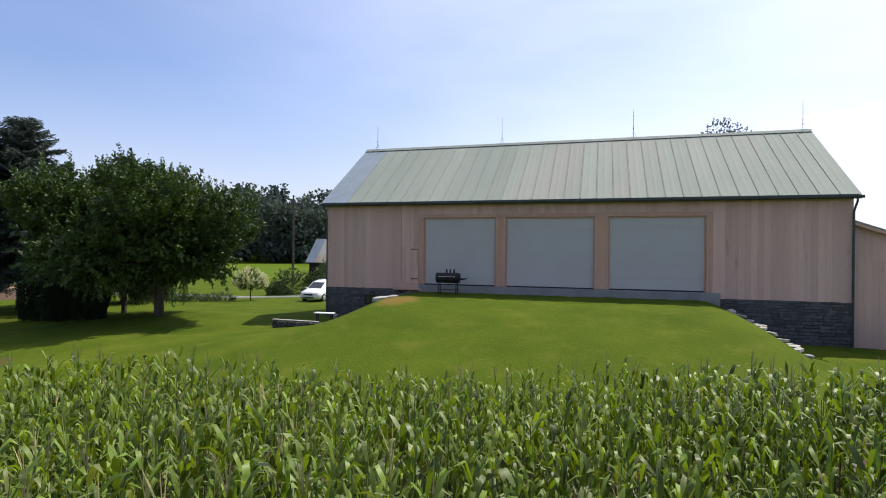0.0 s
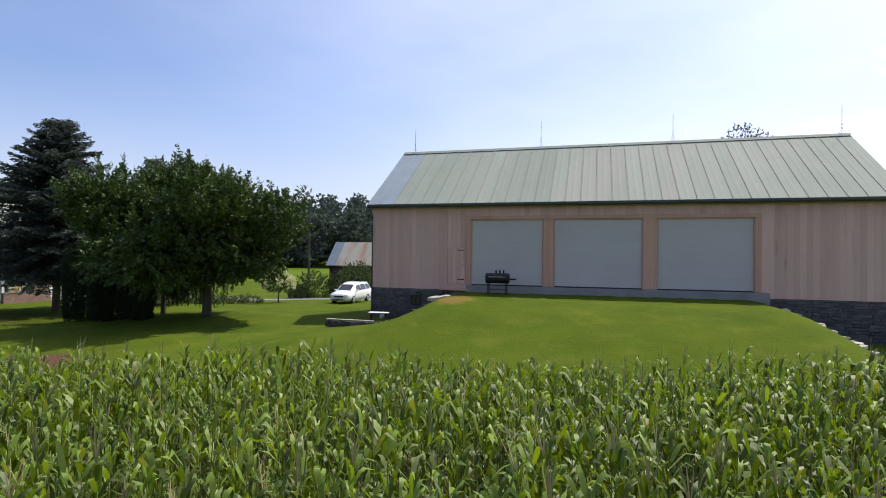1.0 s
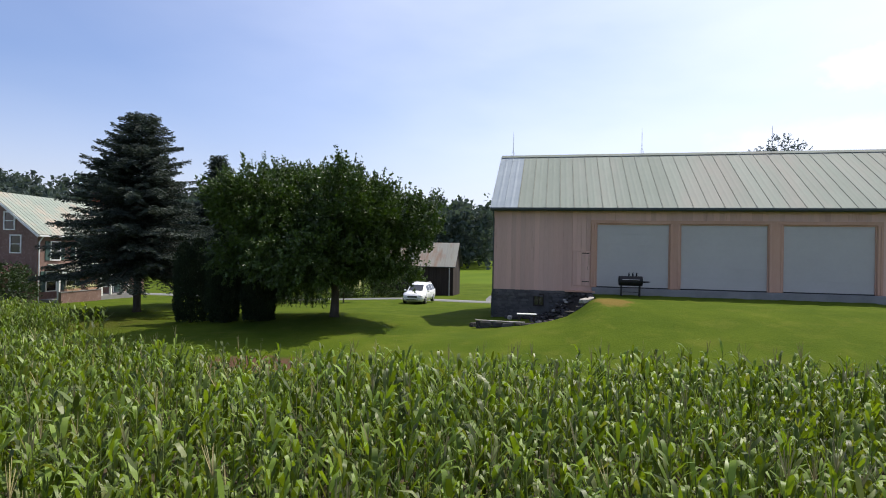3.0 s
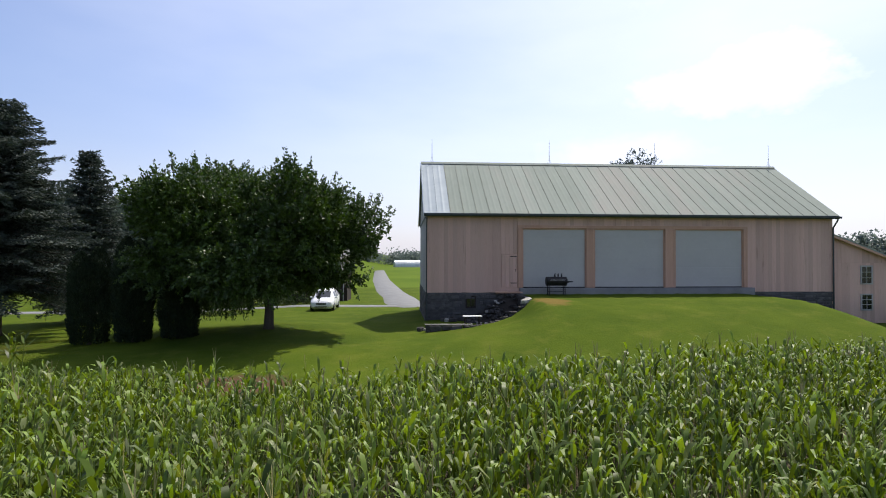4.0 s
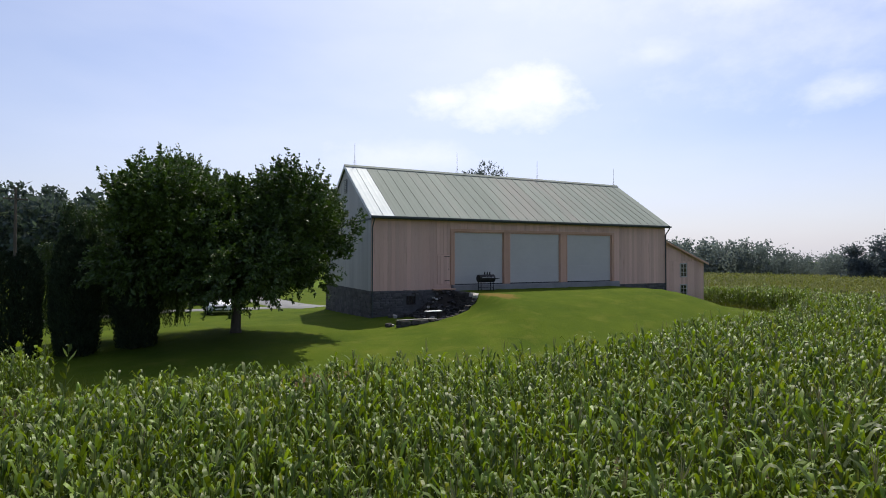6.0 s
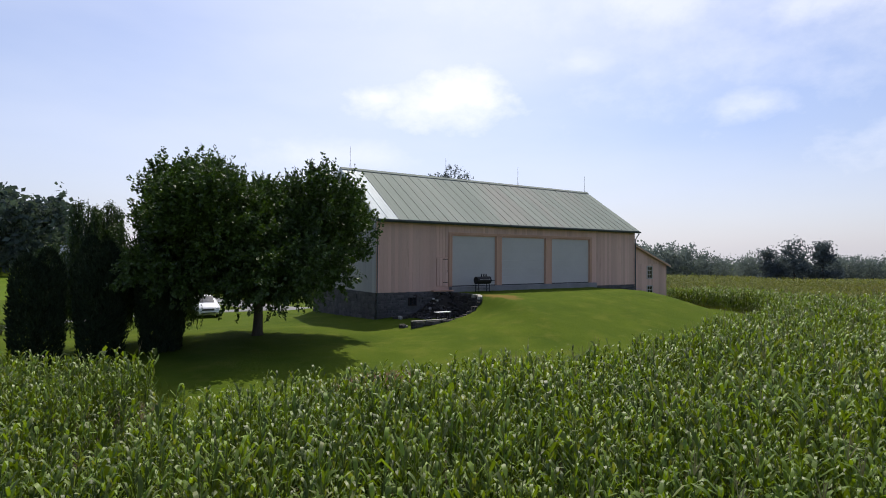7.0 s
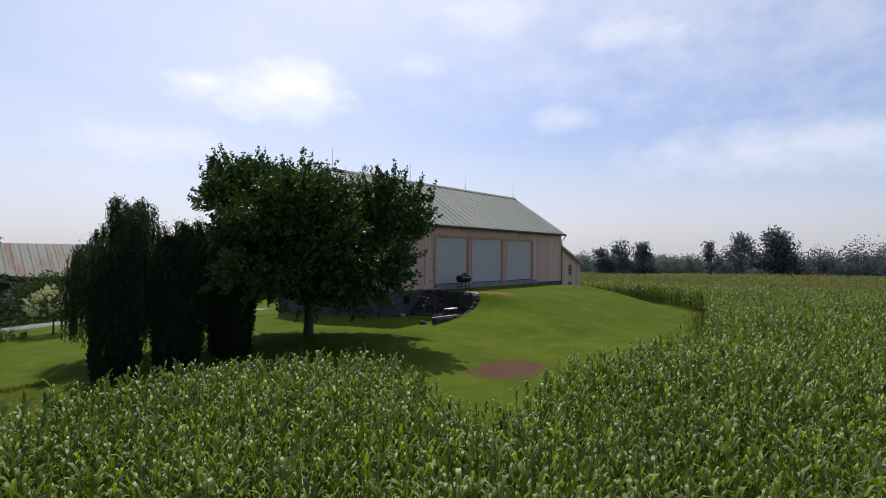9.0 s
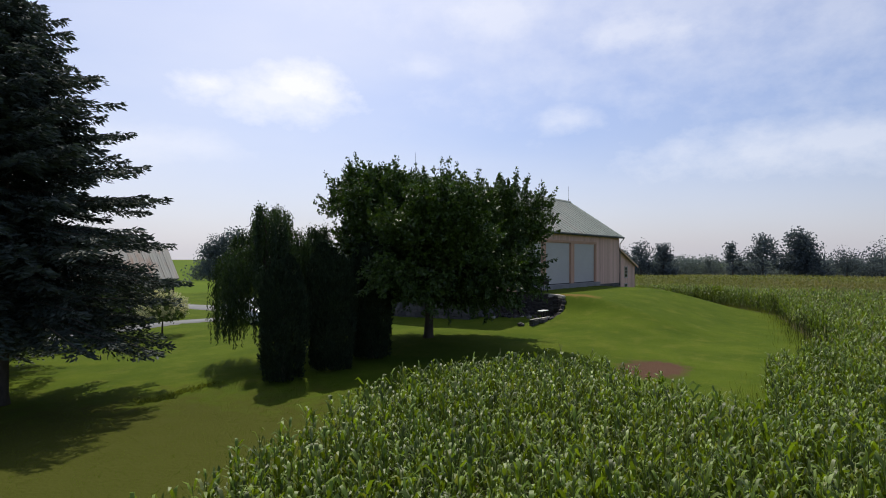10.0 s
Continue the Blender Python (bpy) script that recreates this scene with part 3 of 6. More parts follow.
    for i in range(40):
        y = i * w
        y1 = min(y + w - 0.006, BARN_BACK)
        o = [(y, SIDING_Z), (y1, SIDING_Z), (y1, roof_at(y1) - 0.03), (y, roof_at(y) - 0.03)]
        if o[0][0] < RIDGE_Y < y1:
            o.insert(3, (RIDGE_Y, roof_at(RIDGE_Y) - 0.03))
        part("board", prism(bmesh.new(), o, "x", BARN_L - 0.005 - rng.uniform(0, 0.008), BARN_L + 0.04), GABLE, gable)
    part("gable_band", boxed(BARN_L - 0.05, BARN_L - 0.016, 0.02, BARN_BACK, 4.28, 4.42), TRIM, barn)
    louvre = part("gable_louvre", boxed(BARN_L - 0.06, BARN_L - 0.015, RIDGE_Y - 0.35, RIDGE_Y + 0.35, 6.6, 7.6), TRIM, barn, "dark louvred vent")
    for k in range(7):
        part("slat", boxed(BARN_L - 0.10, BARN_L - 0.062, RIDGE_Y - 0.33, RIDGE_Y + 0.33, 6.64 + 0.135 * k, 6.71 + 0.135 * k), GABLE, louvre)
    part("gable_wall", prism(bmesh.new(), outline, "x", BARN_R - 0.2, BARN_R - 0.03), SIDING, barn)
    part("back_wall", boxed(BARN_L + 0.21, BARN_R - 0.21, BARN_BACK - 0.2, BARN_BACK - 0.02, -3.0, 4.7), SIDING, barn)
    part("side_footing", boxed(BARN_R - 0.45, BARN_R - 0.05, 0.46, BARN_BACK - 0.21, -2.9, SIDING_Z - 0.004), MORTAR, barn)
    # roof
    deck = prism(bmesh.new(), [(EAVE_Y + 0.03, EAVE_Z - 0.13), (RIDGE_Y, RIDGE_Z - 0.13), (2 * RIDGE_Y - EAVE_Y - 0.03, EAVE_Z - 0.13), (2 * RIDGE_Y - EAVE_Y - 0.03, EAVE_Z - 0.035), (RIDGE_Y, RIDGE_Z - 0.03), (EAVE_Y + 0.03, EAVE_Z - 0.035)], "x", ROOF_L + 0.02, ROOF_R - 0.02)
    roof = part("roof", deck, TRIM, barn, "green standing-seam metal roof with paler patches")
    count = 33
    w = (ROOF_R - ROOF_L) / count
    green, zinc = [roof_panel(EAVE_Y, EAVE_Z, RIDGE_Y, RIDGE_Z, w, m, e) for m, e in ((ROOF, SEAM), (ZINC, None))]
    lay_panels(roof, ROOF_L, ROOF_R, count, lambda k: zinc if k < 2 else green)
    back = roof_panel(2 * RIDGE_Y - EAVE_Y, EAVE_Z, RIDGE_Y, RIDGE_Z, w, ROOF)
    lay_panels(roof, ROOF_L, ROOF_R, count, lambda k: back)
    cap = prism(bmesh.new(), [(RIDGE_Y - 0.22, RIDGE_Z - 0.085), (RIDGE_Y, RIDGE_Z + 0.065), (RIDGE_Y + 0.22, RIDGE_Z - 0.085), (RIDGE_Y, RIDGE_Z + 0.10)], "x", ROOF_L, ROOF_R)
    part("ridge_cap", cap, ROOF, roof)
    part("fascia", boxed(ROOF_L, ROOF_R, EAVE_Y - 0.01, EAVE_Y + 0.028, EAVE_Z - 0.20, EAVE_Z - 0.02), TRIM, barn)
    part("soffit", boxed(BARN_L, BARN_R, EAVE_Y + 0.032, -0.012, EAVE_Z - 0.10, EAVE_Z - 0.06), TRIM, barn)
    gut = bmesh.new()
    prof = [(EAVE_Y - 0.012, EAVE_Z - 0.06), (EAVE_Y - 0.012, EAVE_Z - 0.17), (EAVE_Y - 0.09, EAVE_Z - 0.18), (EAVE_Y - 0.13, EAVE_Z - 0.12), (EAVE_Y - 0.13, EAVE_Z - 0.05), (EAVE_Y - 0.115, EAVE_Z - 0.05), (EAVE_Y - 0.115, EAVE_Z - 0.115), (EAVE_Y - 0.08, EAVE_Z - 0.165), (EAVE_Y - 0.025, EAVE_Z - 0.155), (EAVE_Y - 0.025, EAVE_Z - 0.06)]
    part("gutter", prism(gut, prof, "x", ROOF_L, ROOF_R + 0.08), TRIM, barn, "dark metal gutter")
    for x, zb in ((BARN_R - 0.02, -2.3), (BARN_L + 0.04, -2.0)):
        part("downspout", tube(bmesh.new(), [(x, EAVE_Y - 0.07, EAVE_Z - 0.16), (x, EAVE_Y - 0.06, EAVE_Z - 0.3), (x, -0.09, EAVE_Z - 0.75), (x, -0.09, zb), (x - 0.02, -0.3, zb - 0.05)], [0.05] * 5 if x > 0 else [0.035] * 5, 8), TRIM, barn)
    rake = prism(bmesh.new(), [(EAVE_Y, EAVE_Z - 0.2), (RIDGE_Y, RIDGE_Z - 0.2), (2 * RIDGE_Y - EAVE_Y, EAVE_Z - 0.2), (2 * RIDGE_Y - EAVE_Y, EAVE_Z - 0.02), (RIDGE_Y, RIDGE_Z - 0.01), (EAVE_Y, EAVE_Z - 0.02)], "x", ROOF_L - 0.03, ROOF_L + 0.018)
    part("rake_trim", rake, WHITE, barn, "pale rake board")
    for x in (-5.35, 3.25, 11.2, 20.05):
        bm = tube(bmesh.new(), [(x, RIDGE_Y, RIDGE_Z + 0.05), (x, RIDGE_Y, RIDGE_Z + 1.55), (x, RIDGE_Y, RIDGE_Z + 1.75)], [0.013, 0.011, 0.003], 6)
        tube(bm, [(x, RIDGE_Y, RIDGE_Z + 0.55), (x, RIDGE_Y, RIDGE_Z + 0.62), (x, RIDGE_Y, RIDGE_Z + 0.69)], [0.008, 0.03, 0.008], 8)
        for s in (-0.14, 0.14):
            tube(bm, [(x + s, RIDGE_Y, RIDGE_Z + 0.06), (x, RIDGE_Y, RIDGE_Z + 0.5)], [0.006, 0.006], 5)
        part("lightning_rod", bm, BLACK, barn)
    part("plank_floor", boxed(BARN_L + 0.46, BARN_R - 0.46, 0.46, BARN_BACK - 0.21, -0.35, -0.1), POST, barn)
    return barn


build_barn()


def window(parent, x0, x1, z0, z1, y, frame_mat, bars=(2, 3), deep=0.05):
    """A framed window on a wall that faces -y, with panes between its bars."""
    win = part("window", boxed(x0, x1, y - deep * 0.2, y + 0.02, z0, z1), SHED_WALL, parent)
    bm = bmesh.new()
    t = 0.07
    box(bm, x0 - t, x0 + 0.02, y - deep, y + 0.01, z0 - t, z1 + t)
    box(bm, x1 - 0.02, x1 + t, y - deep, y + 0.01, z0 - t, z1 + t)
    box(bm, x0 + 0.021, x1 - 0.021, y - deep, y + 0.01, z1 - 0.02, z1 + t)
    box(bm, x0 + 0.021, x1 - 0.021, y - deep - 0.03, y + 0.01, z0 - t, z0 + 0.02)
    part("frame", bm, frame_mat, win)
    nx, nz = bars
    for i in range(nx):
        for k in range(nz):
            a, b = x0 + (x1 - x0) * i / nx, x0 + (x1 - x0) * (i + 1) / nx
            c, d = z0 + (z1 - z0) * k / nz, z0 + (z1 - z0) * (k + 1) / nz
            part("pane", boxed(a + 0.02, b - 0.02, y - deep * 0.55, y - deep * 0.25, c + 0.02, d - 0.02), GLASS, win)
    bm = bmesh.new()
    for i in range(1, nx):
        x = x0 + (x1 - x0) * i / nx
        box(bm, x - 0.02, x + 0.02, y - deep * 0.8, y - deep * 0.22, z0 + 0.021, z1 - 0.021)
    for k in range(1, nz):
        z = z0 + (z1 - z0) * k / nz
        box(bm, x0 + 0.021, x1 - 0.021, y - deep * 0.85, y - deep * 0.24, z - 0.02, z + 0.02)
    part("glazing_bar", bm, frame_mat, win)
    return win


def build_annex():
    annex = thing("barn_annex", pose(0, 0, 0), "wooden lean-to with two small windows against the barn", "lean-to")
    x0, x1, y0, y1 = BARN_R, 25.4, 0.3, 11.0

    def top(x):
        return 3.42 - 0.365 * (x - x0)
    wall = part("front_wall", prism(bmesh.new(), [(x0, -2.6), (x1, -2.6), (x1, top(x1) - 0.1), (x0, top(x0) - 0.1)], "y", y0 + 0.03, y0 + 0.2), SIDING, annex, "pale pinkish board siding")
    n = 18
    w = (x1 - x0) / n
    for i in range(n):
        a, b = x0 + i * w, x0 + (i + 1) * w - 0.006
        for lo, hi in ((-2.5, 1.53), (1.545, None)):
            ta, tb = (hi, hi) if hi else (top(a) - 0.08, top(b) - 0.08)
            if hi is None and tb < lo:
                tb = lo + 0.02
            if lo > ta:
                continue
            part("board", prism(bmesh.new(), [(a, lo), (b, lo), (b, min(tb, top(b) - 0.08)), (a, min(ta, top(a) - 0.08))], "y", y0 - 0.008, y0 + 0.028), SIDING, wall)
    part("side_wall", boxed(x1 - 0.2, x1, y0 + 0.21, y1, -2.8, top(x1) - 0.1), SIDING, annex)
    part("back_wall", prism(bmesh.new(), [(x0, -2.8), (x1 - 0.21, -2.8), (x1 - 0.21, top(x1) - 0.1), (x0, top(x0) - 0.1)], "y", y1 - 0.2, y1), SIDING, annex)
    xr = x1 + 0.35
    part("roof", prism(bmesh.new(), [(x0 + 0.02, top(x0)), (xr, top(xr)), (xr, top(xr) - 0.07), (x0 + 0.02, top(x0) - 0.07)], "y", y0 - 0.35, y1 + 0.3), ROOF, annex, "green metal lean-to roof")
    part("rake_trim", prism(bmesh.new(), [(x0 + 0.03, top(x0) - 0.075), (xr, top(xr) - 0.075), (xr, top(xr) - 0.22), (x0 + 0.03, top(x0) - 0.22)], "y", y0 - 0.34, y0 - 0.30), POST, annex)
    part("corner_board", boxed(x1 - 0.02, x1 + 0.06, y0 - 0.03, y0 + 0.1, -2.5, top(x1) - 0.1), SIDING, annex)
    window(annex, 22.5, 23.2, 0.2, 1.3, y0 - 0.012, OLD_WOOD)
    window(annex, 22.5, 23.2, -1.5, -0.55, y0 - 0.012, OLD_WOOD)


build_annex()


# ---- plants ----


def leaves(points, ways, size, rng, wide=0.62, droop=0.25):
    """Pointed leaf blades at points, each lying along its way. Returns corners and four-sided faces."""
    n = len(points)
    size = np.asarray(size)[:, None] if np.ndim(size) else np.full((n, 1), size)
    w = ways / np.maximum(np.linalg.norm(ways, axis=1)[:, None], 1e-6)
    ref = rng.normal(size=(n, 3))
    side = np.cross(w, ref)
    side /= np.maximum(np.linalg.norm(side, axis=1)[:, None], 1e-6)
    lift = np.cross(side, w)
    tip = points + w * size + lift * (-droop * size)
    mid = points + w * size * 0.45
    v = np.stack([points, mid + side * size * wide * 0.5, tip, mid - side * size * wide * 0.5], 1).reshape(-1, 3)
    return v, np.arange(4 * n).reshape(-1, 4)


def crown_points(rng, count, centre, radii, shell=0.55, lumps=7, lump=0.3, top_cut=None):
    """Points in the outer part of a lumpy crown, and the way out from its middle."""
    d = rng.normal(size=(count, 3))
    d /= np.linalg.norm(d, axis=1)[:, None]
    bumps = rng.normal(size=(lumps, 3))
    bumps /= np.linalg.norm(bumps, axis=1)[:, None]
    near = np.max(d @ bumps.T, axis=1)
    grow = 1 - lump + lump * smoothstep(0.45, 0.95, near) * 1.6
    r = (shell + (1 - shell) * rng.random(count) ** 0.6) * grow
    p = np.asarray(centre) + d * r[:, None] * np.asarray(radii)
    return p, d


def shoots(rng, starts, ways, length, per, size, spread=0.55, loose=0.05):
    """Leafy shoots: leaves strung along short twigs."""
    n = len(starts)
    w = ways / np.linalg.norm(ways, axis=1)[:, None]
    ln = length * rng.uniform(0.5, 1.3, n)
    f = rng.random((n, per))
    p = starts[:, None] + w[:, None] * (f * ln[:, None])[..., None] + rng.normal(0, loose, (n, per, 3)) * (1.35 - f)[..., None]
    out = w[:, None] * 0.6 + rng.normal(0, spread, (n, per, 3))
    out[..., 2] -= 0.15
    s = size * rng.uniform(0.6, 1.25, n * per) * (1.1 - 0.45 * f.ravel())
    return leaves(p.reshape(-1, 3), out.reshape(-1, 3), s, rng)


def limbs(tree, base, tips, r0, rng, mat=BARK, fork=None):
    """A trunk and limbs that rise from it to the tips."""
    x, y, z = base
    fork = fork or 1.8
    part("trunk", tube(bmesh.new(), [(x, y, z - 0.15), (x, y, z + 0.15), (x + 0.03, y, z + fork * 0.5), (x, y + 0.02, z + fork), (x, y, z + fork * 1.7)],
                       [r0 * 1.45, r0 * 1.1, r0 * 0.95, r0 * 0.9, r0 * 0.45], 10), mat, tree, smooth=True)
    for tx, ty, tz in tips:
        a = Vector((x, y, z + fork * rng.uniform(0.85, 1.35)))
        b = Vector((tx, ty, tz))
        c1, c2 = a.lerp(b, 0.35) + Vector((0, 0, 0.25)), a.lerp(b, 0.7) + Vector((rng.uniform(-0.2, 0.2), rng.uniform(-0.2, 0.2), 0.2))
        part("limb", tube(bmesh.new(), [a, c1, c2, b], [r0 * 0.45, r0 * 0.3, r0 * 0.18, r0 * 0.05], 6), mat, tree, smooth=True)


def build_maple():
    x, y = -14.5, -3.75
    z = float(ground_z(x, y))
    tree = thing("maple_tree", pose(x, y, z), "broad dark green shade tree on the lawn", "tree")
    rng, r2 = np.random.default_rng(21), random.Random(4)
    tips = [(4.6 * math.cos(a) * s, 4.6 * math.sin(a) * s, h) for a, s, h in [(k * 0.9, 0.55 + 0.45 * ((k * 7) % 3) / 2, 4.0 + 3.6 * ((k * 5) % 4) / 3) for k in range(9)]]
    limbs(tree, (0, 0, 0), tips, 0.24, r2, fork=1.9)
    vs, qs, base = [], [], 0
    masses = [((-0.5, -1.0, 4.5), (4.9, 4.6, 3.0), 58), ((-3.1, -3.7, 5.75), (2.1, 2.1, 2.2), 24), ((-4.0, -2.4, 4.3), (2.3, 2.5, 2.2), 16), ((0.9, 0.5, 5.8), (2.4, 2.4, 2.1), 20), ((2.2, -3.5, 6.1), (2.2, 2.2, 2.1), 20),
              ((3.8, 0.2, 5.3), (2.1, 2.2, 2.1), 18), ((3.5, -1.2, 3.7), (2.1, 2.3, 1.9), 16), ((-3.4, 0.3, 6.6), (1.9, 2.0, 2.1), 22), ((-2.3, 2.5, 6.7), (1.9, 2.0, 2.2), 22), ((-0.8, 2.6, 4.4), (2.8, 2.2, 2.3), 14), ((0.2, -4.2, 3.7), (3.0, 1.9, 2.0), 16),
              ((-1.2, -1.8, 5.9), (2.3, 2.2, 2.0), 18), ((-2.2, 0.6, 5.6), (2.2, 2.2, 2.0), 16)]
    for c, r, count in masses:
        d = rng.normal(size=(count, 3))
        d /= np.linalg.norm(d, axis=1)[:, None]
        for way in d:
            at = np.array(c) + way * np.array(r) * rng.uniform(0.5, 0.78)
            if at[2] < 2.3:
                at[2] = 2.3 + rng.random() * 0.8
            size = rng.uniform(0.7, 1.1)
            p, dd = crown_points(rng, 34, at, (size, size, size * 0.75), 0.2, 5, 0.25)
            p[:, 2] = np.maximum(p[:, 2], 1.65 + 0.6 * rng.random(len(p)))
            rise = 0.8 if at[2] > 4 else 0.1
            v, q = shoots(rng, p, dd * 0.7 + way * 0.5 + np.array([0, 0, rise]), 0.36, 9, 0.21)
            vs.append(v), qs.append(q + base)
            base += len(v)
            # leafy sprays that stand out of the clump, up and outwards, each narrowing to its tip
            p, dd = crown_points(rng, 11, at, (size * 0.8, size * 0.8, size * 0.65), 0.7, 5, 0.2)
            p[:, 2] = np.maximum(p[:, 2], 2.1)
            v, q = shoots(rng, p, dd * 0.5 + way * 0.5 + np.array([0, 0, rise * 1.35]), 0.95, 46, 0.20, 0.42, 0.075)
            vs.append(v), qs.append(q + base)
            base += len(v)
    p, d = crown_points(rng, 1500, (-0.5, -1.0, 4.4), (4.3, 4.2, 2.7), 0.1, 6, 0.1)
    v, q = shoots(rng, p, d + np.array([0, 0, 0.3]), 0.5, 6, 0.32)
    vs.append(v), qs.append(q + base)
    sheet("crown", np.concatenate(vs), np.concatenate(qs), [MAPLE], tree)


def build_spruce(x, y, height, radius, seed, label, low=0.9, gap=0.125):
    z = float(ground_z(x, y))
    tree = thing("spruce_tree", pose(x, y, z), label, "tree", "spruces")
    rng = np.random.default_rng(seed)
    part("trunk", tube(bmesh.new(), [(0, 0, -0.1), (0, 0, 0.3), (0.05, 0, height * 0.5), (0, 0.05, height * 0.98)], [0.34, 0.26, 0.14, 0.02], 9), BARK, tree, smooth=True)
    vs, qs, base = [], [], 0
    woody = bmesh.new()
    h = low
    while h < height * 0.985:
        f = (h - low) / (height - low)
        reach = radius * (1 - f) ** 0.64 * (0.86 + 0.14 * float(smoothstep(0.0, 0.12, f))) + 0.12
        count = int(7 + 5 * (1 - f))
        turn = rng.uniform(0, 6.28)
        for k in range(count):
            a = turn + 6.283 * k / count + rng.uniform(-0.25, 0.25)
            L = reach * rng.uniform(0.55, 1.10)
            rise = 0.55 * f - 0.12 + rng.normal(0, 0.07)
            m = max(4, int(L / gap))
            s = np.linspace(0.12, 1, m)
            sag = -0.30 * (1 - f)
            cz = h + L * (rise * s + sag * s * s + 0.16 * (1 - f) * s ** 4) + rng.uniform(-0.24, 0.24)
            cx, cy = np.cos(a) * L * s, np.sin(a) * L * s
            line = np.stack([cx, cy, cz], 1)
            if f < 0.75:
                tube(woody, [tuple(line[0] * (0.0, 0.0, 1.0)), tuple(line[m // 2]), tuple(line[-1])], [0.045 * (1 - f) + 0.01, 0.025 * (1 - f) + 0.006, 0.006], 4, False)
            side = np.array([-math.sin(a), math.cos(a), 0])
            for sg in (-1, 1):
                tw = (0.42 * (1.15 - s) * min(L, 2.2) * 0.62 + 0.14) * rng.uniform(0.55, 1.15, m)
                for t in (0.0, 0.2, 0.42, 0.64, 0.86, 1.05):
                    p = line + (side * sg)[None] * (tw * t)[:, None] + np.array([0, 0, -1.0])[None] * (tw * t * (0.28 + 0.5 * t * (1 - f)))[:, None]
                    way = (side * sg)[None] * 0.8 + np.stack([np.cos(a) * np.ones(m), np.sin(a) * np.ones(m), -0.35 * np.ones(m)], 1) * 0.6 + rng.normal(0, 0.22, (m, 3))
                    v, q = leaves(p + rng.normal(0, 0.03, p.shape), way, rng.uniform(0.15, 0.30, m), rng, 0.34, 0.1)
                    vs.append(v), qs.append(q + base)
                    base += len(v)
            v, q = leaves(line, np.stack([np.cos(a) * np.ones(m), np.sin(a) * np.ones(m), 0.25 * np.ones(m)], 1) + rng.normal(0, 0.3, (m, 3)), rng.uniform(0.16, 0.28, m), rng, 0.34, 0.0)
            vs.append(v), qs.append(q + base)
            base += len(v)
        h += 0.18 + 0.07 * (1 - f)
    part("branch_wood", woody, BARK, tree)
    sheet("crown", np.concatenate(vs), np.concatenate(qs), [NEEDLE], tree)


def build_cypress(x, y, height, radius, seed, heads):
    """A dense dark column, made of narrow upright plumes."""
    z = float(ground_z(x, y))
    tree = thing("cypress", pose(x, y, z), "dense dark columnar evergreen beside the shade tree", "evergreen", "columnar evergreens")
    rng = np.random.default_rng(seed)
    part("trunk", tube(bmesh.new(), [(0, 0, -0.1), (0, 0, 0.2), (0, 0, height * 0.7)], [0.13, 0.10, 0.03], 7), BARK, tree)
    vs, qs, base = [], [], 0
    plumes = [(0, 0, height * 0.86, radius * 0.96)] + [(radius * 0.42 * math.cos(a), radius * 0.42 * math.sin(a), height * h, radius * 0.6) for a, h in heads]
    for px, py, ph, pr in plumes:
        n = int(7600 * pr * ph / 4)
        f = rng.random(n) ** 0.9
        prof = np.minimum(1, 0.78 + f * 0.9) * np.sqrt(np.clip(1 - smoothstep(0.74, 1.02, f) ** 1.3, 0, 1))
        a = rng.uniform(0, 6.283, n)
        rr = pr * prof * (0.72 + 0.28 * rng.random(n)) * (1 + 0.10 * np.sin(a * 5 + f * 9))
        p = np.stack([px + rr * np.cos(a), py + rr * np.sin(a), 0.02 + f * ph], 1)
        w = np.stack([np.cos(a) * 0.45, np.sin(a) * 0.45, np.ones(n)], 1) + rng.normal(0, 0.25, (n, 3))
        v, q = leaves(p, w, rng.uniform(0.09, 0.21, n), rng, 0.36, 0.1)
        vs.append(v), qs.append(q + base)
        base += len(v)
    sheet("crown", np.concatenate(vs), np.concatenate(qs), [CYPRESS], tree)


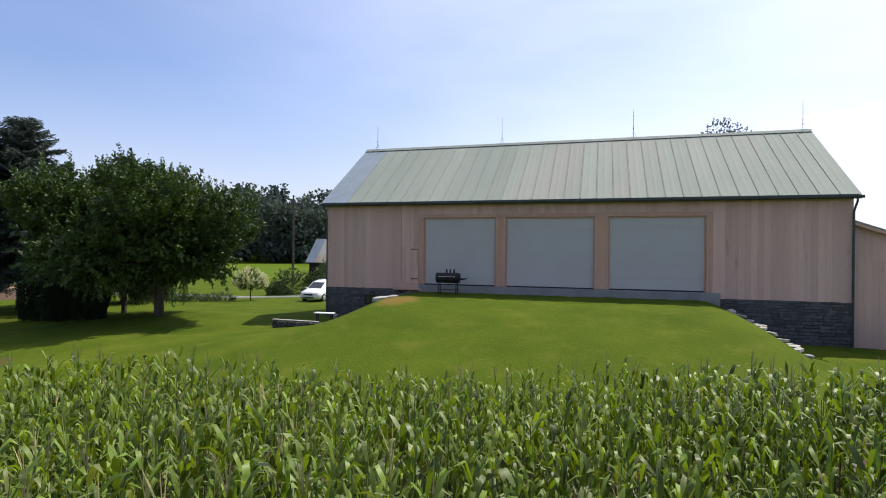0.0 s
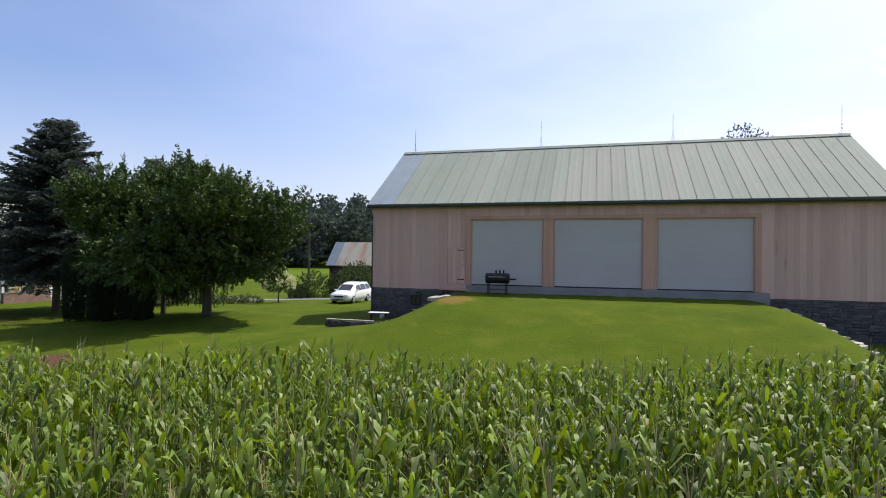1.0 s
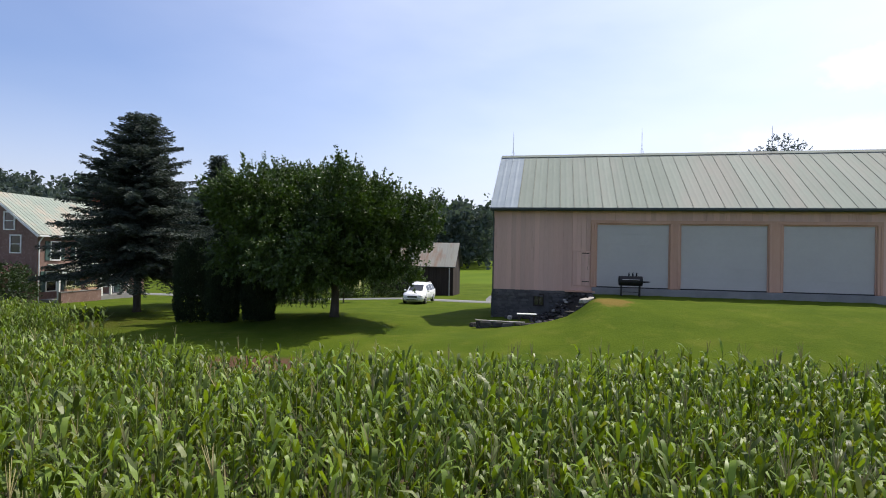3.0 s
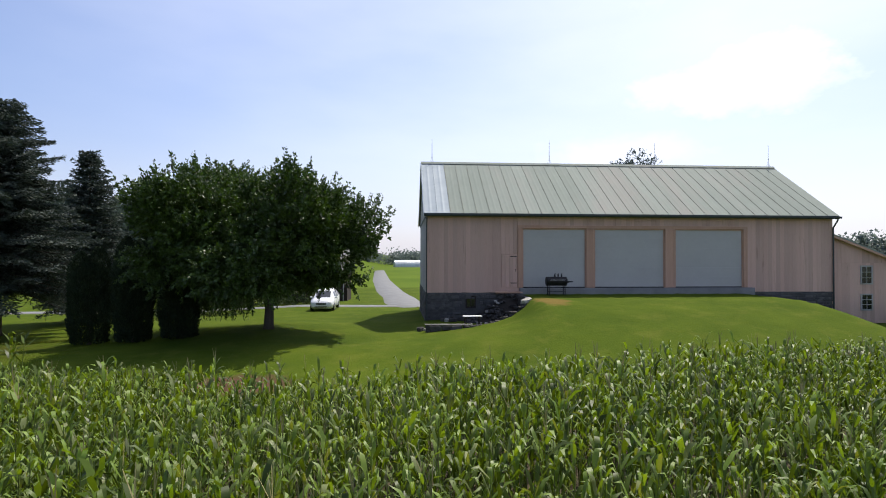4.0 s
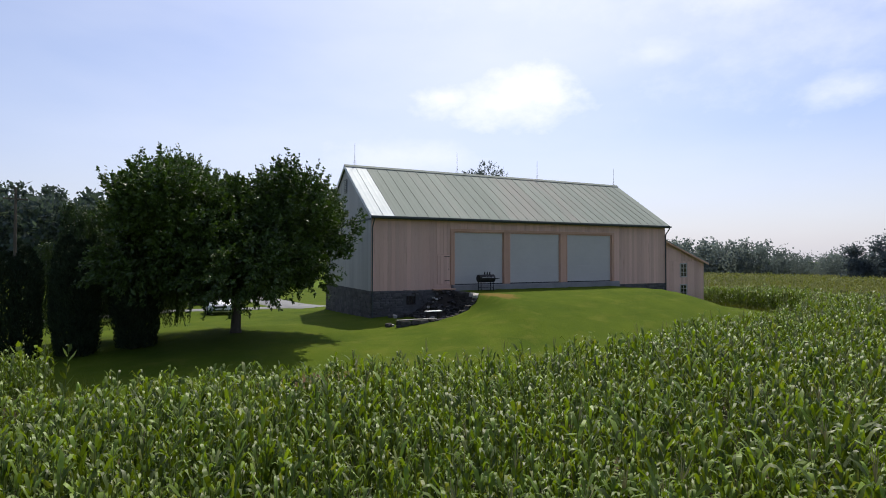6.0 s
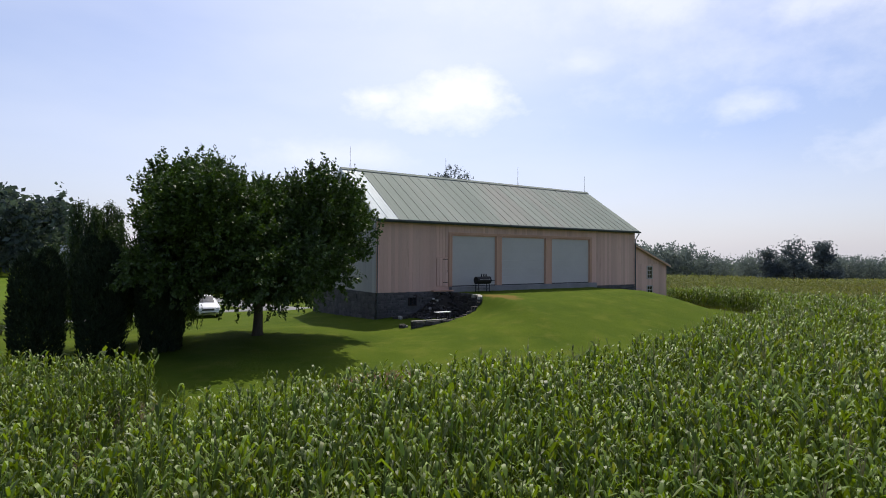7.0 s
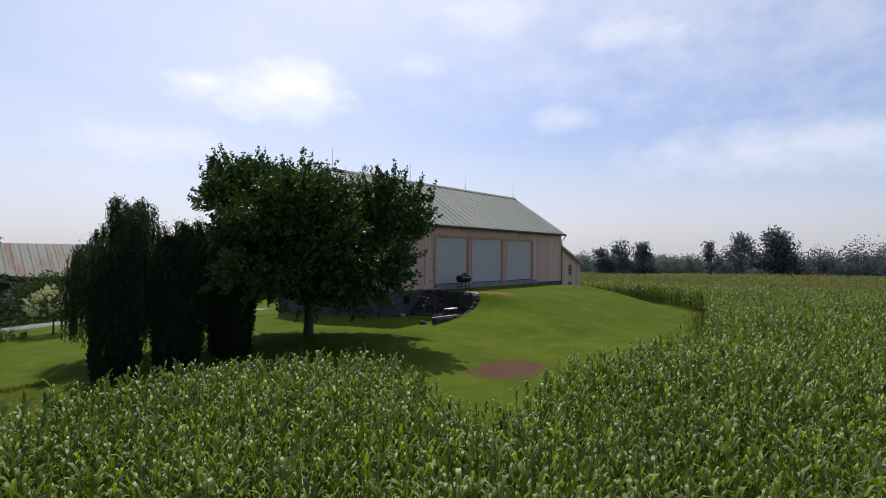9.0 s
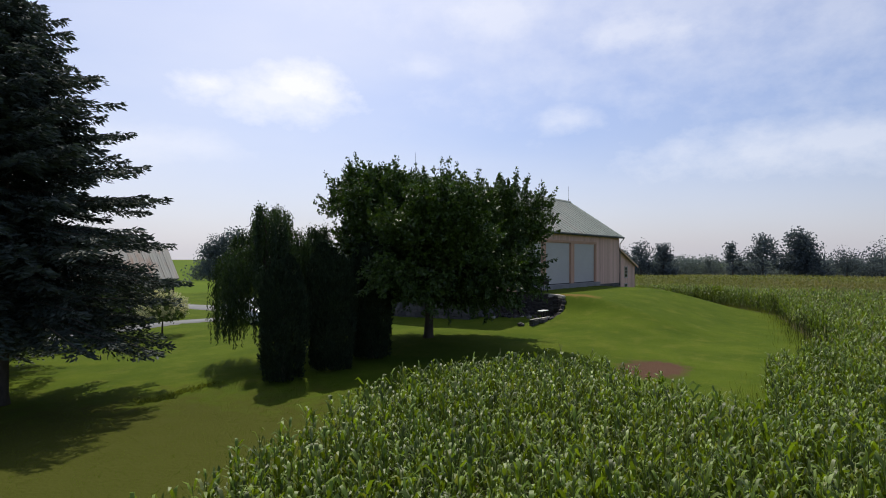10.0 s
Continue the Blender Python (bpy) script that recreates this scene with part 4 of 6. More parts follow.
def build_weeping(x, y, heads, seed):
    """One trunk under several drooping heads: place from the trunk, height, reach and number of boughs."""
    z = float(ground_z(x, y))
    tree = thing("weeping_tree", pose(x, y, z), "small weeping tree with hanging leafy strands", "tree")
    rng, r2 = np.random.default_rng(seed), random.Random(seed)
    arcs = []
    for hx, hy, height, radius, boughs in heads:
        for k in range(boughs):
            a = 2.4 * k + r2.uniform(-0.25, 0.25)
            reach = radius * (0.36 + 0.64 * ((k * 0.7549) % 1.0) ** 0.8)
            arcs.append((hx, hy, reach * math.cos(a), reach * math.sin(a), height * (1.03 - 0.50 * (reach / radius) ** 2.0) * r2.uniform(0.92, 1.0), radius))
    limbs(tree, (0, 0, 0), [(hx + ax * 0.8, hy + ay * 0.8, az * 0.96) for hx, hy, ax, ay, az, _ in arcs[::4]], 0.15, r2, fork=2.2)
    pts, ways = [], []
    for hx, hy, ax, ay, az, radius in arcs:
        # an arching bough: up and out from the middle, over, and down
        s = np.linspace(0.25, 1.18, 26)
        bx, by = ax * s, ay * s
        bz = az - 0.9 * (s - 0.72) ** 2 * 2.2
        pts.append(np.repeat(np.stack([hx + bx, hy + by, bz], 1), 3, 0) + rng.normal(0, 0.09, (78, 3)))
        ways.append(np.column_stack([np.repeat(bx * 0.25, 3), np.repeat(by * 0.25, 3), np.full(78, -0.4)]) + rng.normal(0, 0.5, (78, 3)))
        for _ in range(18):
            u = 1.22 - 0.75 * r2.random() ** 1.5
            sx, sy = hx + ax * u + r2.gauss(0, 0.10), hy + ay * u + r2.gauss(0, 0.10)
            top = az - 0.9 * (u - 0.72) ** 2 * 2.2
            L = min(r2.uniform(1.2, 4.0) * (0.7 + 0.5 * u), top - r2.uniform(0.7, 1.6))
            n = max(8, int(L / 0.042))
            f = np.linspace(0, 1, n)
            sway = 0.10 * np.sin(f * 2.6)
            pts.append(np.stack([sx + sway * ax / radius + rng.normal(0, 0.03, n), sy + sway * ay / radius + rng.normal(0, 0.03, n), top - L * f], 1))
            ways.append(np.stack([rng.normal(0, 0.32, n), rng.normal(0, 0.32, n), -np.ones(n)], 1))
    p, w = np.concatenate(pts), np.concatenate(ways)
    v, q = leaves(p, w, rng.uniform(0.10, 0.18, len(p)), rng, 0.34, 0.1)
    sheet("crown", v, q, [WEEP], tree)


def build_bush(x, y, radii, seed, mat, label, count=700, size=0.16, name="bush", group="", lift=0.55, stem=0.0):
    z = float(ground_z(x, y))
    bush = thing(name, pose(x, y, z), label, "shrub", group)
    rng, r2 = np.random.default_rng(seed), random.Random(seed)
    h = radii[2]
    if stem:
        part("trunk", tube(bmesh.new(), [(0, 0, -0.1), (0, 0, stem * 0.6), (0.05, 0, stem + h * 0.6)], [0.07, 0.05, 0.03], 7), BARK, bush)
    else:
        part("stem", tube(bmesh.new(), [(0, 0, -0.05), (0.05, 0.02, h * 0.5), (0.1, 0, h)], [0.07, 0.05, 0.02], 6), BARK, bush)
    p, d = crown_points(rng, count, (0, 0, stem + h * lift), radii, 0.45, 10, 0.3)
    keep = p[:, 2] > stem + 0.02
    v, q = shoots(rng, p[keep], d[keep] + np.array([0, 0, 0.5]), 0.35, 9, size)
    sheet("crown", v, q, [mat], bush)
    return bush


build_maple()
build_spruce(-31.5, 0.9, 14.0, 6.0, 31, "tall blue-green spruce with drooping branches on the lawn", 3.2)
build_spruce(-31.0, 9.4, 12.9, 3.7, 32, "tall narrow spruce behind the lawn", 1.6, 0.2)
build_cypress(-23.5, -4.0, 4.9, 0.95, 41, [(0.5, 1.0), (3.4, 0.95)])
build_cypress(-21.25, -4.2, 5.3, 0.99, 42, [(1.0, 0.96), (2.7, 1.0), (4.9, 0.9)])
build_cypress(-18.95, -4.2, 5.6, 0.99, 43, [(0.2, 1.0), (2.2, 0.93), (4.2, 0.97)])
build_weeping(-21.4, 0.4, [(0.0, 0.0, 7.75, 2.4, 42), (2.6, -0.4, 6.9, 1.8, 30)], 51)
build_bush(-18.5, 24.6, (2.6, 2.1, 2.1), 61, SHRUB, "large rounded green bush beside the shed", 900, 0.2)
build_bush(-22.6, 23.0, (2.2, 2.0, 1.7), 63, SHRUB, "rounded green bush in front of the shed", 650, 0.2)
build_bush(-25.0, 24.3, (1.3, 1.1, 0.55), 64, WEEP, "dark green bush in the garden bed", 520, 0.18)
flowering = build_bush(-20.9, 13.4, (1.05, 1.05, 0.95), 62, SHRUB, "small standard shrub with creamy white blossom", 330, 0.16, "flowering_shrub", stem=1.0)
rng_b = np.random.default_rng(68)
p_b, d_b = crown_points(rng_b, 170, (0, 0, 1.6), (1.3, 1.3, 1.1), 0.92, 6, 0.15)
v_b, q_b = shoots(rng_b, p_b[p_b[:, 2] > 1.2], d_b[p_b[:, 2] > 1.2] + np.array([0, 0, 0.6]), 0.26, 34, 0.11, 0.8)
sheet("blossom", v_b, q_b, [BLOSSOM], flowering)["label"] = "creamy white blossom heads"
build_bush(-42.6, 0.6, (1.8, 1.5, 1.6), 69, WEEP, "dark spreading shrub before the farmhouse wall", 620, 0.2, stem=0.5)
for k in range(7):
    build_bush(-32.2 + 1.45 * k, 12.3 + 0.16 * k, (0.95, 0.6, 0.36), 65 + 10 * k, (SHRUB, WEEP)[k % 2], "low clipped hedge shrub at the garden bed", 200, 0.11, "hedge_shrub", "low hedge shrubs")

# ---- the corn field ----


def corn_leaf(rng, h, turn, length, width, segs):
    """One arching blade from the stalk at height h. Returns corners and faces."""
    s = np.linspace(0, 1, segs + 1)
    start, end = radians(rng.uniform(44, 80)), radians(rng.uniform(-88, -15))
    fold = rng.uniform(0.36, 0.72)
    ang = start + (end - start) * smoothstep(fold - 0.13, fold + 0.12, s) * (1 if rng.random() < 0.8 else 0.4)
    dx, dz = np.cos(ang) * length / segs, np.sin(ang) * length / segs
    x = np.concatenate([[0.015], 0.015 + np.cumsum(dx[:-1])])
    z = h + np.concatenate([[0], np.cumsum(dz[:-1])])
    w = width * np.array([0.55, 0.95, 1.0, 0.96, 0.84, 0.55, 0.06])[np.round(s * 6).astype(int)]
    yaw = turn + rng.normal(0, 0.12) * s
    out = np.stack([np.cos(yaw), np.sin(yaw)], 1)
    side = np.stack([-np.sin(yaw), np.cos(yaw)], 1)
    tilt = rng.normal(0, 0.35)
    c, t = math.cos(tilt), math.sin(tilt)

    def row(k):
        return np.column_stack([out * x[:, None] + side * (k * w * c)[:, None], z + k * w * t])
    v = np.stack([row(-0.5), row(0.5)], 1).reshape(-1, 3)
    q = [(2 * i, 2 * i + 1, 2 * i + 3, 2 * i + 2) for i in range(segs)]
    return v, np.array(q)


def strip(a, b, w):
    """A thin blade between two points, for tassel spikes."""
    a, b = np.array(a), np.array(b)
    return np.array([a - [w, 0, 0], a + [w, 0, 0], b + [w * 0.4, 0, 0], b - [w * 0.4, 0, 0]]), np.array([[0, 1, 2, 3]])


def corn_pieces(seed, level=2, small=1.0):
    """A corn plant about 2 m tall as a list of (material number, corners, faces), each a stalk, leaf or tassel."""
    rng = np.random.default_rng(seed)
    out = []
    top = rng.uniform(1.64, 1.86)
    n = 3
    rings = []
    for h, r in ((-0.05, 0.016), (top * 0.6, 0.012), (top * 0.98, 0.005)) if level == 2 else ((-0.05, 0.015), (top, 0.006)):
        a = np.arange(n) * 2 * math.pi / n
        rings.append(np.stack([r * np.cos(a), r * np.sin(a), np.full(n, h)], 1))
    q = [(n * i + k, n * i + (k + 1) % n, n * (i + 1) + (k + 1) % n, n * (i + 1) + k) for i in range(len(rings) - 1) for k in range(n)]
    out.append((1, np.concatenate(rings), np.array(q)))
    plane = rng.uniform(0, 6.28)
    count = int((9, 15, 20)[level] / small)
    broad = (2.0, 1.2, 1.0)[level]
    for i in range(count):
        f = i / (count - 1)
        low = (0.15, 0.28, 0.62)[level]
        h = low + (top * 0.97 - low) * f ** 0.75
        turn = plane + math.pi * (i % 2) + rng.normal(0, 0.7)
        length = (0.41 - 0.12 * f ** 2) * rng.uniform(0.65, 1.2)
        v, q = corn_leaf(rng, h, turn, length * small, rng.uniform(0.037, 0.064) * broad * small, (2, 3, 5)[level])
        out.append((0, v, q))
    if seed % 4 == 0 and small == 1.0:
        for k in range((2, 3, 6)[level]):
            a = rng.uniform(0, 6.28)
            e = rng.uniform(0.02, 0.13) if k else 0.0
            v, q = strip((0, 0, top), (e * math.cos(a), e * math.sin(a), top + rng.uniform(0.22, 0.36)), 0.007)
            out.append((2, v, q))
    return out


def merged(pieces):
    vs, qs, ix, base = [], [], [], 0
    for m, v, q in pieces:
        vs.append(v), qs.append(q + base), ix.append(np.full(len(q), m))
        base += len(v)
    return np.concatenate(vs), np.concatenate(qs), np.concatenate(ix)


def plant_many(name, x, y, seed, templates, label, scale=(0.88, 1.1), wide=1.0, leaf=None):
    """A stand of corn as one mesh."""
    rng = np.random.default_rng(seed)
    z = ground_z(x, y)
    pick = rng.integers(0, len(templates), len(x))
    vs, qs, ix, base = [], [], [], 0
    for k, (tv, tq, ti) in enumerate(templates):
        at = np.where(pick == k)[0]
        if not len(at):
            continue
        a = rng.uniform(0, 6.283, len(at))
        s = rng.uniform(*scale, len(at)) * (1 + 0.07 * np.sin(x[at] * 0.55 + 1.0) * np.sin(y[at] * 0.6))
        s = s * (0.97 + 0.05 * smoothstep(0.2, 2.6, edge_gap(x[at], y[at])))
        s = s * (1 + 0.03 * smoothstep(-12, 0, x[at]))
        s = s * (1 - 0.13 * np.exp(-((x[at] + 21.5) / 2.5) ** 2 - ((y[at] + 17.8) / 2.2) ** 2))
        lean = rng.normal(0, 0.05, (len(at), 2))
        c, sn = np.cos(a), np.sin(a)
        vx, vy, vz = tv[:, 0][None], tv[:, 1][None], tv[:, 2][None]
        px = (vx * c[:, None] - vy * sn[:, None]) * wide
        py = (vx * sn[:, None] + vy * c[:, None]) * wide
        P = np.stack([x[at][:, None] + s[:, None] * px + lean[:, :1] * vz, y[at][:, None] + s[:, None] * py + lean[:, 1:] * vz, z[at][:, None] + s[:, None] * vz], 2)
        vs.append(P.reshape(-1, 3))
        off = base + np.arange(len(at))[:, None, None] * len(tv)
        qs.append((tq[None] + off).reshape(-1, 4))
        ix.append(np.tile(ti, len(at)))
        base += len(at) * len(tv)
    ob = sheet(name, np.concatenate(vs), np.concatenate(qs), [leaf or CORN, CORN_STALK, TASSEL], None, np.concatenate(ix), True)
    return tagged(ob, label, "corn", kind="stuff")


def corn_rows(x0, x1, y0, y1, pitch, step, seed):
    rng = np.random.default_rng(seed)
    gx, gy = np.meshgrid(np.arange(x0, x1, step), np.arange(y0, y1, pitch))
    gx = gx + rng.uniform(-0.4, 0.4, gx.shape) * step
    gy = gy + rng.normal(0, 0.17 * pitch / 0.76, gy.shape)
    keep = inside(FIELD, gx, gy)
    return gx[keep], gy[keep]


def edge_gap(x, y):
    """Distance on the plan from the field's edge along the lawn."""
    return line_gap(CORN_EDGE, x, y)


FLIGHT = np.array([(9.5, -28.6), (0.0, -31.6), (-9.8, -33.5), (-21.8, -32.0), (-30.0, -28.0), (-36.0, -22.8)])


def path_gap(x, y):
    """Distance on the plan from the flight line over the field."""
    return line_gap(FLIGHT, x, y)


def line_gap(line, x, y):
    best = np.full(x.shape, 1e9)
    for (ax, ay), (bx, by) in zip(line, line[1:]):
        L = (bx - ax) ** 2 + (by - ay) ** 2
        t = np.clip(((x - ax) * (bx - ax) + (y - ay) * (by - ay)) / L, 0, 1)
        best = np.minimum(best, np.hypot(x - ax - t * (bx - ax), y - ay - t * (by - ay)))
    return best


def corn_plants(x, y, seed):
    """Single plants, each with its stalk, leaves and tassel as parts."""
    rng = random.Random(seed)
    kinds = []
    for k in range(8):
        plant = thing("corn_plant", pose(0, 0, 0), "tall green corn plant with folded drooping leaves", "corn plant", "corn plants in the field")
        pieces = corn_pieces(500 + k)
        spikes = [p for p in pieces if p[0] == 2]
        for mat, v, q in [p for p in pieces if p[0] != 2]:
            sheet(("leaf", "stalk")[mat], v, q, [(CORN, CORN_STALK)[mat]], plant, None, True)
        if spikes:
            v, q, _ = merged(spikes)
            sheet("tassel", v, q, [TASSEL], plant)
        kinds.append(plant)
    for i, (px, py) in enumerate(zip(x, y)):
        m = pose(px, py, float(ground_z(px, py)), rng.uniform(-3, 3), rng.uniform(-3, 3), rng.uniform(0, 360))
        if i < 8:
            kinds[i].matrix_basis = m
        else:
            copy_thing(kinds[i % 8], m)


def build_corn():
    near = [merged(corn_pieces(100 + k)) for k in range(20)]
    mid = [merged(corn_pieces(300 + k, 1)) for k in range(16)]
    far = [merged(corn_pieces(600 + k, 0)) for k in range(12)]
    fine = [merged(corn_pieces(150 + k, 2, 0.78)) for k in range(20)]
    fine_mid = [merged(corn_pieces(350 + k, 1, 0.8)) for k in range(16)]
    x, y = corn_rows(-50, 24, -48, -12, 0.74, 0.165, 7)
    gap = path_gap(x, y)
    ahead = (y > np.interp(x, FLIGHT[::-1, 0], FLIGHT[::-1, 1]) - 1.2) & (gap < 16)
    single = ahead & (gap > 3.6) & (gap < 4.6) & (x > -30) & (x < -12) & (y > -30)
    corn_plants(x[single], y[single], 3)
    west = x + np.random.default_rng(23).normal(0, 2.5, len(x)) < -13
    for seed, pick, kinds in ((8, ~west & (gap < 5.0), near), (28, west & (gap < 5.0), fine), (18, ~west & (gap >= 5.0), mid), (38, west & (gap >= 5.0), fine_mid)):
        a = ahead & ~single & pick
        plant_many("corn_field", x[a], y[a], seed, kinds, "dense green field of tall corn with drooping leaves" if seed in (8, 28) else "green corn standing along the lawn")
    xw, yw = corn_rows(-50, -6, -48, -12, 0.37, 0.30, 27)
    w = (yw > np.interp(xw, FLIGHT[::-1, 0], FLIGHT[::-1, 1]) - 1.2) & (path_gap(xw, yw) < 16) & (xw + np.random.default_rng(24).normal(0, 2.5, len(xw)) < -12)
    plant_many("corn_field", xw[w], yw[w], 48, fine_mid, "green corn standing thick between the rows", (0.84, 1.06))
    x4, y4 = corn_rows(-50, 24, -60, -12, 0.74, 0.6, 13)
    c = ~((y4 > np.interp(x4, FLIGHT[::-1, 0], FLIGHT[::-1, 1]) - 1.2) & (path_gap(x4, y4) < 16))
    plant_many("corn_field", x4[c], y4[c], 14, far, "green corn field behind the lawn's edge", (0.88, 1.1), 1.25)
    # leafy plants that close the field's edge beyond the flight line
    xe, ye = corn_rows(10, 31, -22, 12, 0.40, 0.22, 33)
    e = (edge_gap(xe, ye) < 2.4) & (path_gap(xe, ye) >= 15)
    plant_many("corn_field", xe[e], ye[e], 34, mid, "green leafy corn closing the field's edge", (0.86, 1.04), 1.15)
    x2, y2 = corn_rows(24, 36, -60, 30, 0.85, 0.33, 9)
    green = x2 + np.random.default_rng(15).normal(0, 2.0, len(x2)) <= 28
    plant_many("corn_field", x2[green], y2[green], 10, far, "green corn field beside the annex", (0.88, 1.1), 1.1)
    x5, y5 = corn_rows(24, 75, -60, 30, 0.85, 0.85, 19)
    ripe = x5 + np.random.default_rng(15).normal(0, 2.0, len(x5)) > 28
    plant_many("corn_field", x5[ripe], y5[ripe], 16, far, "wide ripening olive corn field stretching behind the barn", (0.95, 1.05), 1.6, CORN_FAR)
    x3, y3 = corn_rows(75, 190, -110, 130, 1.7, 2.4, 11)
    plant_many("corn_field", x3, y3, 12, far, "far green corn field fading to the tree line", (0.95, 1.1), 2.3, CORN_FAR)


build_corn()


def build_fringe():
    """Unmown grass and seed heads along the field's edge."""
    rng = np.random.default_rng(17)
    n = 15000
    long = np.linalg.norm(np.diff(np.array(CORN_EDGE), axis=0), axis=1)
    seg = rng.choice(len(long), n, p=long / long.sum())
    a, b = np.array(CORN_EDGE)[seg], np.array(CORN_EDGE)[seg + 1]
    p = a + (b - a) * rng.random((n, 1)) + rng.normal(0, 0.75, (n, 2))
    z = ground_z(p[:, 0], p[:, 1])
    base = np.column_stack([p, z])
    h = rng.uniform(0.2, 0.5, n)
    way = np.column_stack([rng.normal(0, 0.2, n), rng.normal(0, 0.2, n), np.ones(n)])
    v, q = leaves(base, way, h, rng, 0.028, 0.12)
    ob = sheet("grass_fringe", v, q, [FRINGE])
    tagged(ob, "unmown grass along the edge of the corn", "grass", kind="stuff")
    # thin dark stems with seed heads that stand over it
    n = 1500
    seg = rng.choice(len(long), n, p=long / long.sum())
    a, b = np.array(CORN_EDGE)[seg], np.array(CORN_EDGE)[seg + 1]
    p = a + (b - a) * rng.random((n, 1)) + rng.normal(0, 0.5, (n, 2))
    p = p[(p[:, 0] < 13) & (p[:, 0] > -12)]
    base = np.column_stack([p, ground_z(p[:, 0], p[:, 1])])
    h = rng.uniform(0.7, 1.5, len(p)) * (1 - 0.5 * smoothstep(1.0, 7.0, p[:, 0]))
    way = np.column_stack([rng.normal(0, 0.08, len(p)), rng.normal(0, 0.08, len(p)), np.ones(len(p))])
    v, q = leaves(base, way, h, rng, 0.02, 0.03)
    v2, q2 = leaves(base + way / np.linalg.norm(way, axis=1)[:, None] * (h * 0.8)[:, None], way, h * 0.22, rng, 0.14, 0.0)
    ob = sheet("seed_stems", np.concatenate([v, v2]), np.concatenate([q, q2 + len(v)]), [STEM])
    tagged(ob, "thin dark weed stems with seed heads beside the corn", "weeds", kind="stuff")


build_fringe()


def build_weed_strip():
    """Low yellowing weeds across the rank lawn, where a furrow ran."""
    rng = np.random.default_rng(29)
    n = 480
    t = rng.random(n)
    a, b = np.array((-28.4, -2.6)), np.array((-25.3, -2.1))
    p = a + (b - a) * t[:, None] + rng.normal(0, 0.16, (n, 2))
    base = np.column_stack([p, ground_z(p[:, 0], p[:, 1]) - 0.01])
    way = np.column_stack([rng.normal(0, 0.6, (n, 2)), np.ones(n)])
    v, q = leaves(base, way, rng.uniform(0.07, 0.17, n), rng, 0.34, 0.3)
    tagged(sheet("weed_strip", v, q, [FRINGE]), "low yellow-green weeds growing across the lawn", "weeds", kind="stuff")


build_weed_strip()


def build_blades():
    """Grass blades on the lawn nearest to the flight line, and thinner farther off."""
    rng = np.random.default_rng(19)
    vs, qs, base = [], [], 0
    for x0, x1, y0, y1, n, lo, hi in ((-37, -22, -17, -2, 36000, 0.02, 0.055),):
        x, y = rng.uniform(x0, x1, n), rng.uniform(y0, y1, n)
        keep = ~inside(FIELD, x, y) & ~inside(YARD, x, y) & ~((x > BARN_L - 0.1) & (x < BARN_R) & (y > -0.4))
        keep &= np.hypot((x + 13.0) / 1.9, (y + 14.9) / 1.2) > 1
        x, y = x[keep], y[keep]
        m = len(x)
        p = np.column_stack([x, y, ground_z(x, y) - 0.01])
        w = np.column_stack([rng.normal(0, 0.55, m), rng.normal(0, 0.55, m), np.ones(m)])
        v, q = leaves(p, w, rng.uniform(lo, hi, m), rng, 0.22, 0.25)
        vs.append(v), qs.append(q + base)
        base += len(v)
    ob = sheet("lawn_grass", np.concatenate(vs), np.concatenate(qs), [BLADE])
    tagged(ob, "short mown green grass blades on the lawn", "grass", kind="stuff")


build_blades()


# ---- the shed, the house ----


def build_shed():
    x0, x1, y0, yr, ze, zr = -23.6, -13.7, 28.2, 30.4, 0.55, 3.0
    y1 = 2 * yr - y0
    zb = -3.15
    shed = thing("shed", pose(0, 0, 0), "low dark wooden shed with pale metal roof", "shed")

    def top(y):
        return zr - 0.05 - (zr - ze) * abs(y - yr) / (yr - y0)
    front = part("front_wall", boxed(x0, x1, y0 + 0.03, y0 + 0.2, zb, ze - 0.02), SHED_WALL, shed, "dark weathered board wall")
    for i in range(33):
        a = x0 + 0.3 * i
        part("board", boxed(a, a + 0.29, y0 - 0.01, y0 + 0.028, zb, ze - 0.05), SHED_WALL, front)
    ends = [(y0 + 0.21, zb), (y1, zb), (y1, top(y1)), (yr, top(yr)), (y0 + 0.21, top(y0 + 0.21))]
    for a in (x0, x1 - 0.17):
        part("gable_wall", prism(bmesh.new(), ends, "x", a, a + 0.17), SHED_WALL, shed)
    part("back_wall", boxed(x0 + 0.18, x1 - 0.18, y1 - 0.2, y1, zb, ze), SHED_WALL, shed)
    e, r = (y0 - 0.35, ze - 0.33), (yr, zr)
    deck = prism(bmesh.new(), [(e[0], e[1] - 0.08), (yr, zr - 0.08), (2 * yr - e[0], e[1] - 0.08), (2 * yr - e[0], e[1] - 0.02), (yr, zr - 0.02), (e[0], e[1] - 0.02)], "x", x0 - 0.3, x1 + 0.3)
    roof = part("roof", deck, TRIM, shed, "pale ribbed metal roof with rust stains")
    n = 17
    w = (x1 - x0 + 0.6) / n
    pale, zinc = roof_panel(e[0], e[1], yr, zr, w, SHED_ROOF), roof_panel(e[0], e[1], yr, zr, w, ZINC)
    back = roof_panel(2 * yr - e[0], e[1], yr, zr, w, SHED_ROOF)
    lay_panels(roof, x0 - 0.3, x1 + 0.3, n, lambda k: zinc if k < 2 else pale)
    lay_panels(roof, x0 - 0.3, x1 + 0.3, n, lambda k: back)
    part("post", boxed(x1 - 0.45, x1 - 0.35, y0 - 0.3, y0 - 0.2, zb, e[1] - 0.06), GABLE, shed, "pale timber post")


build_shed()


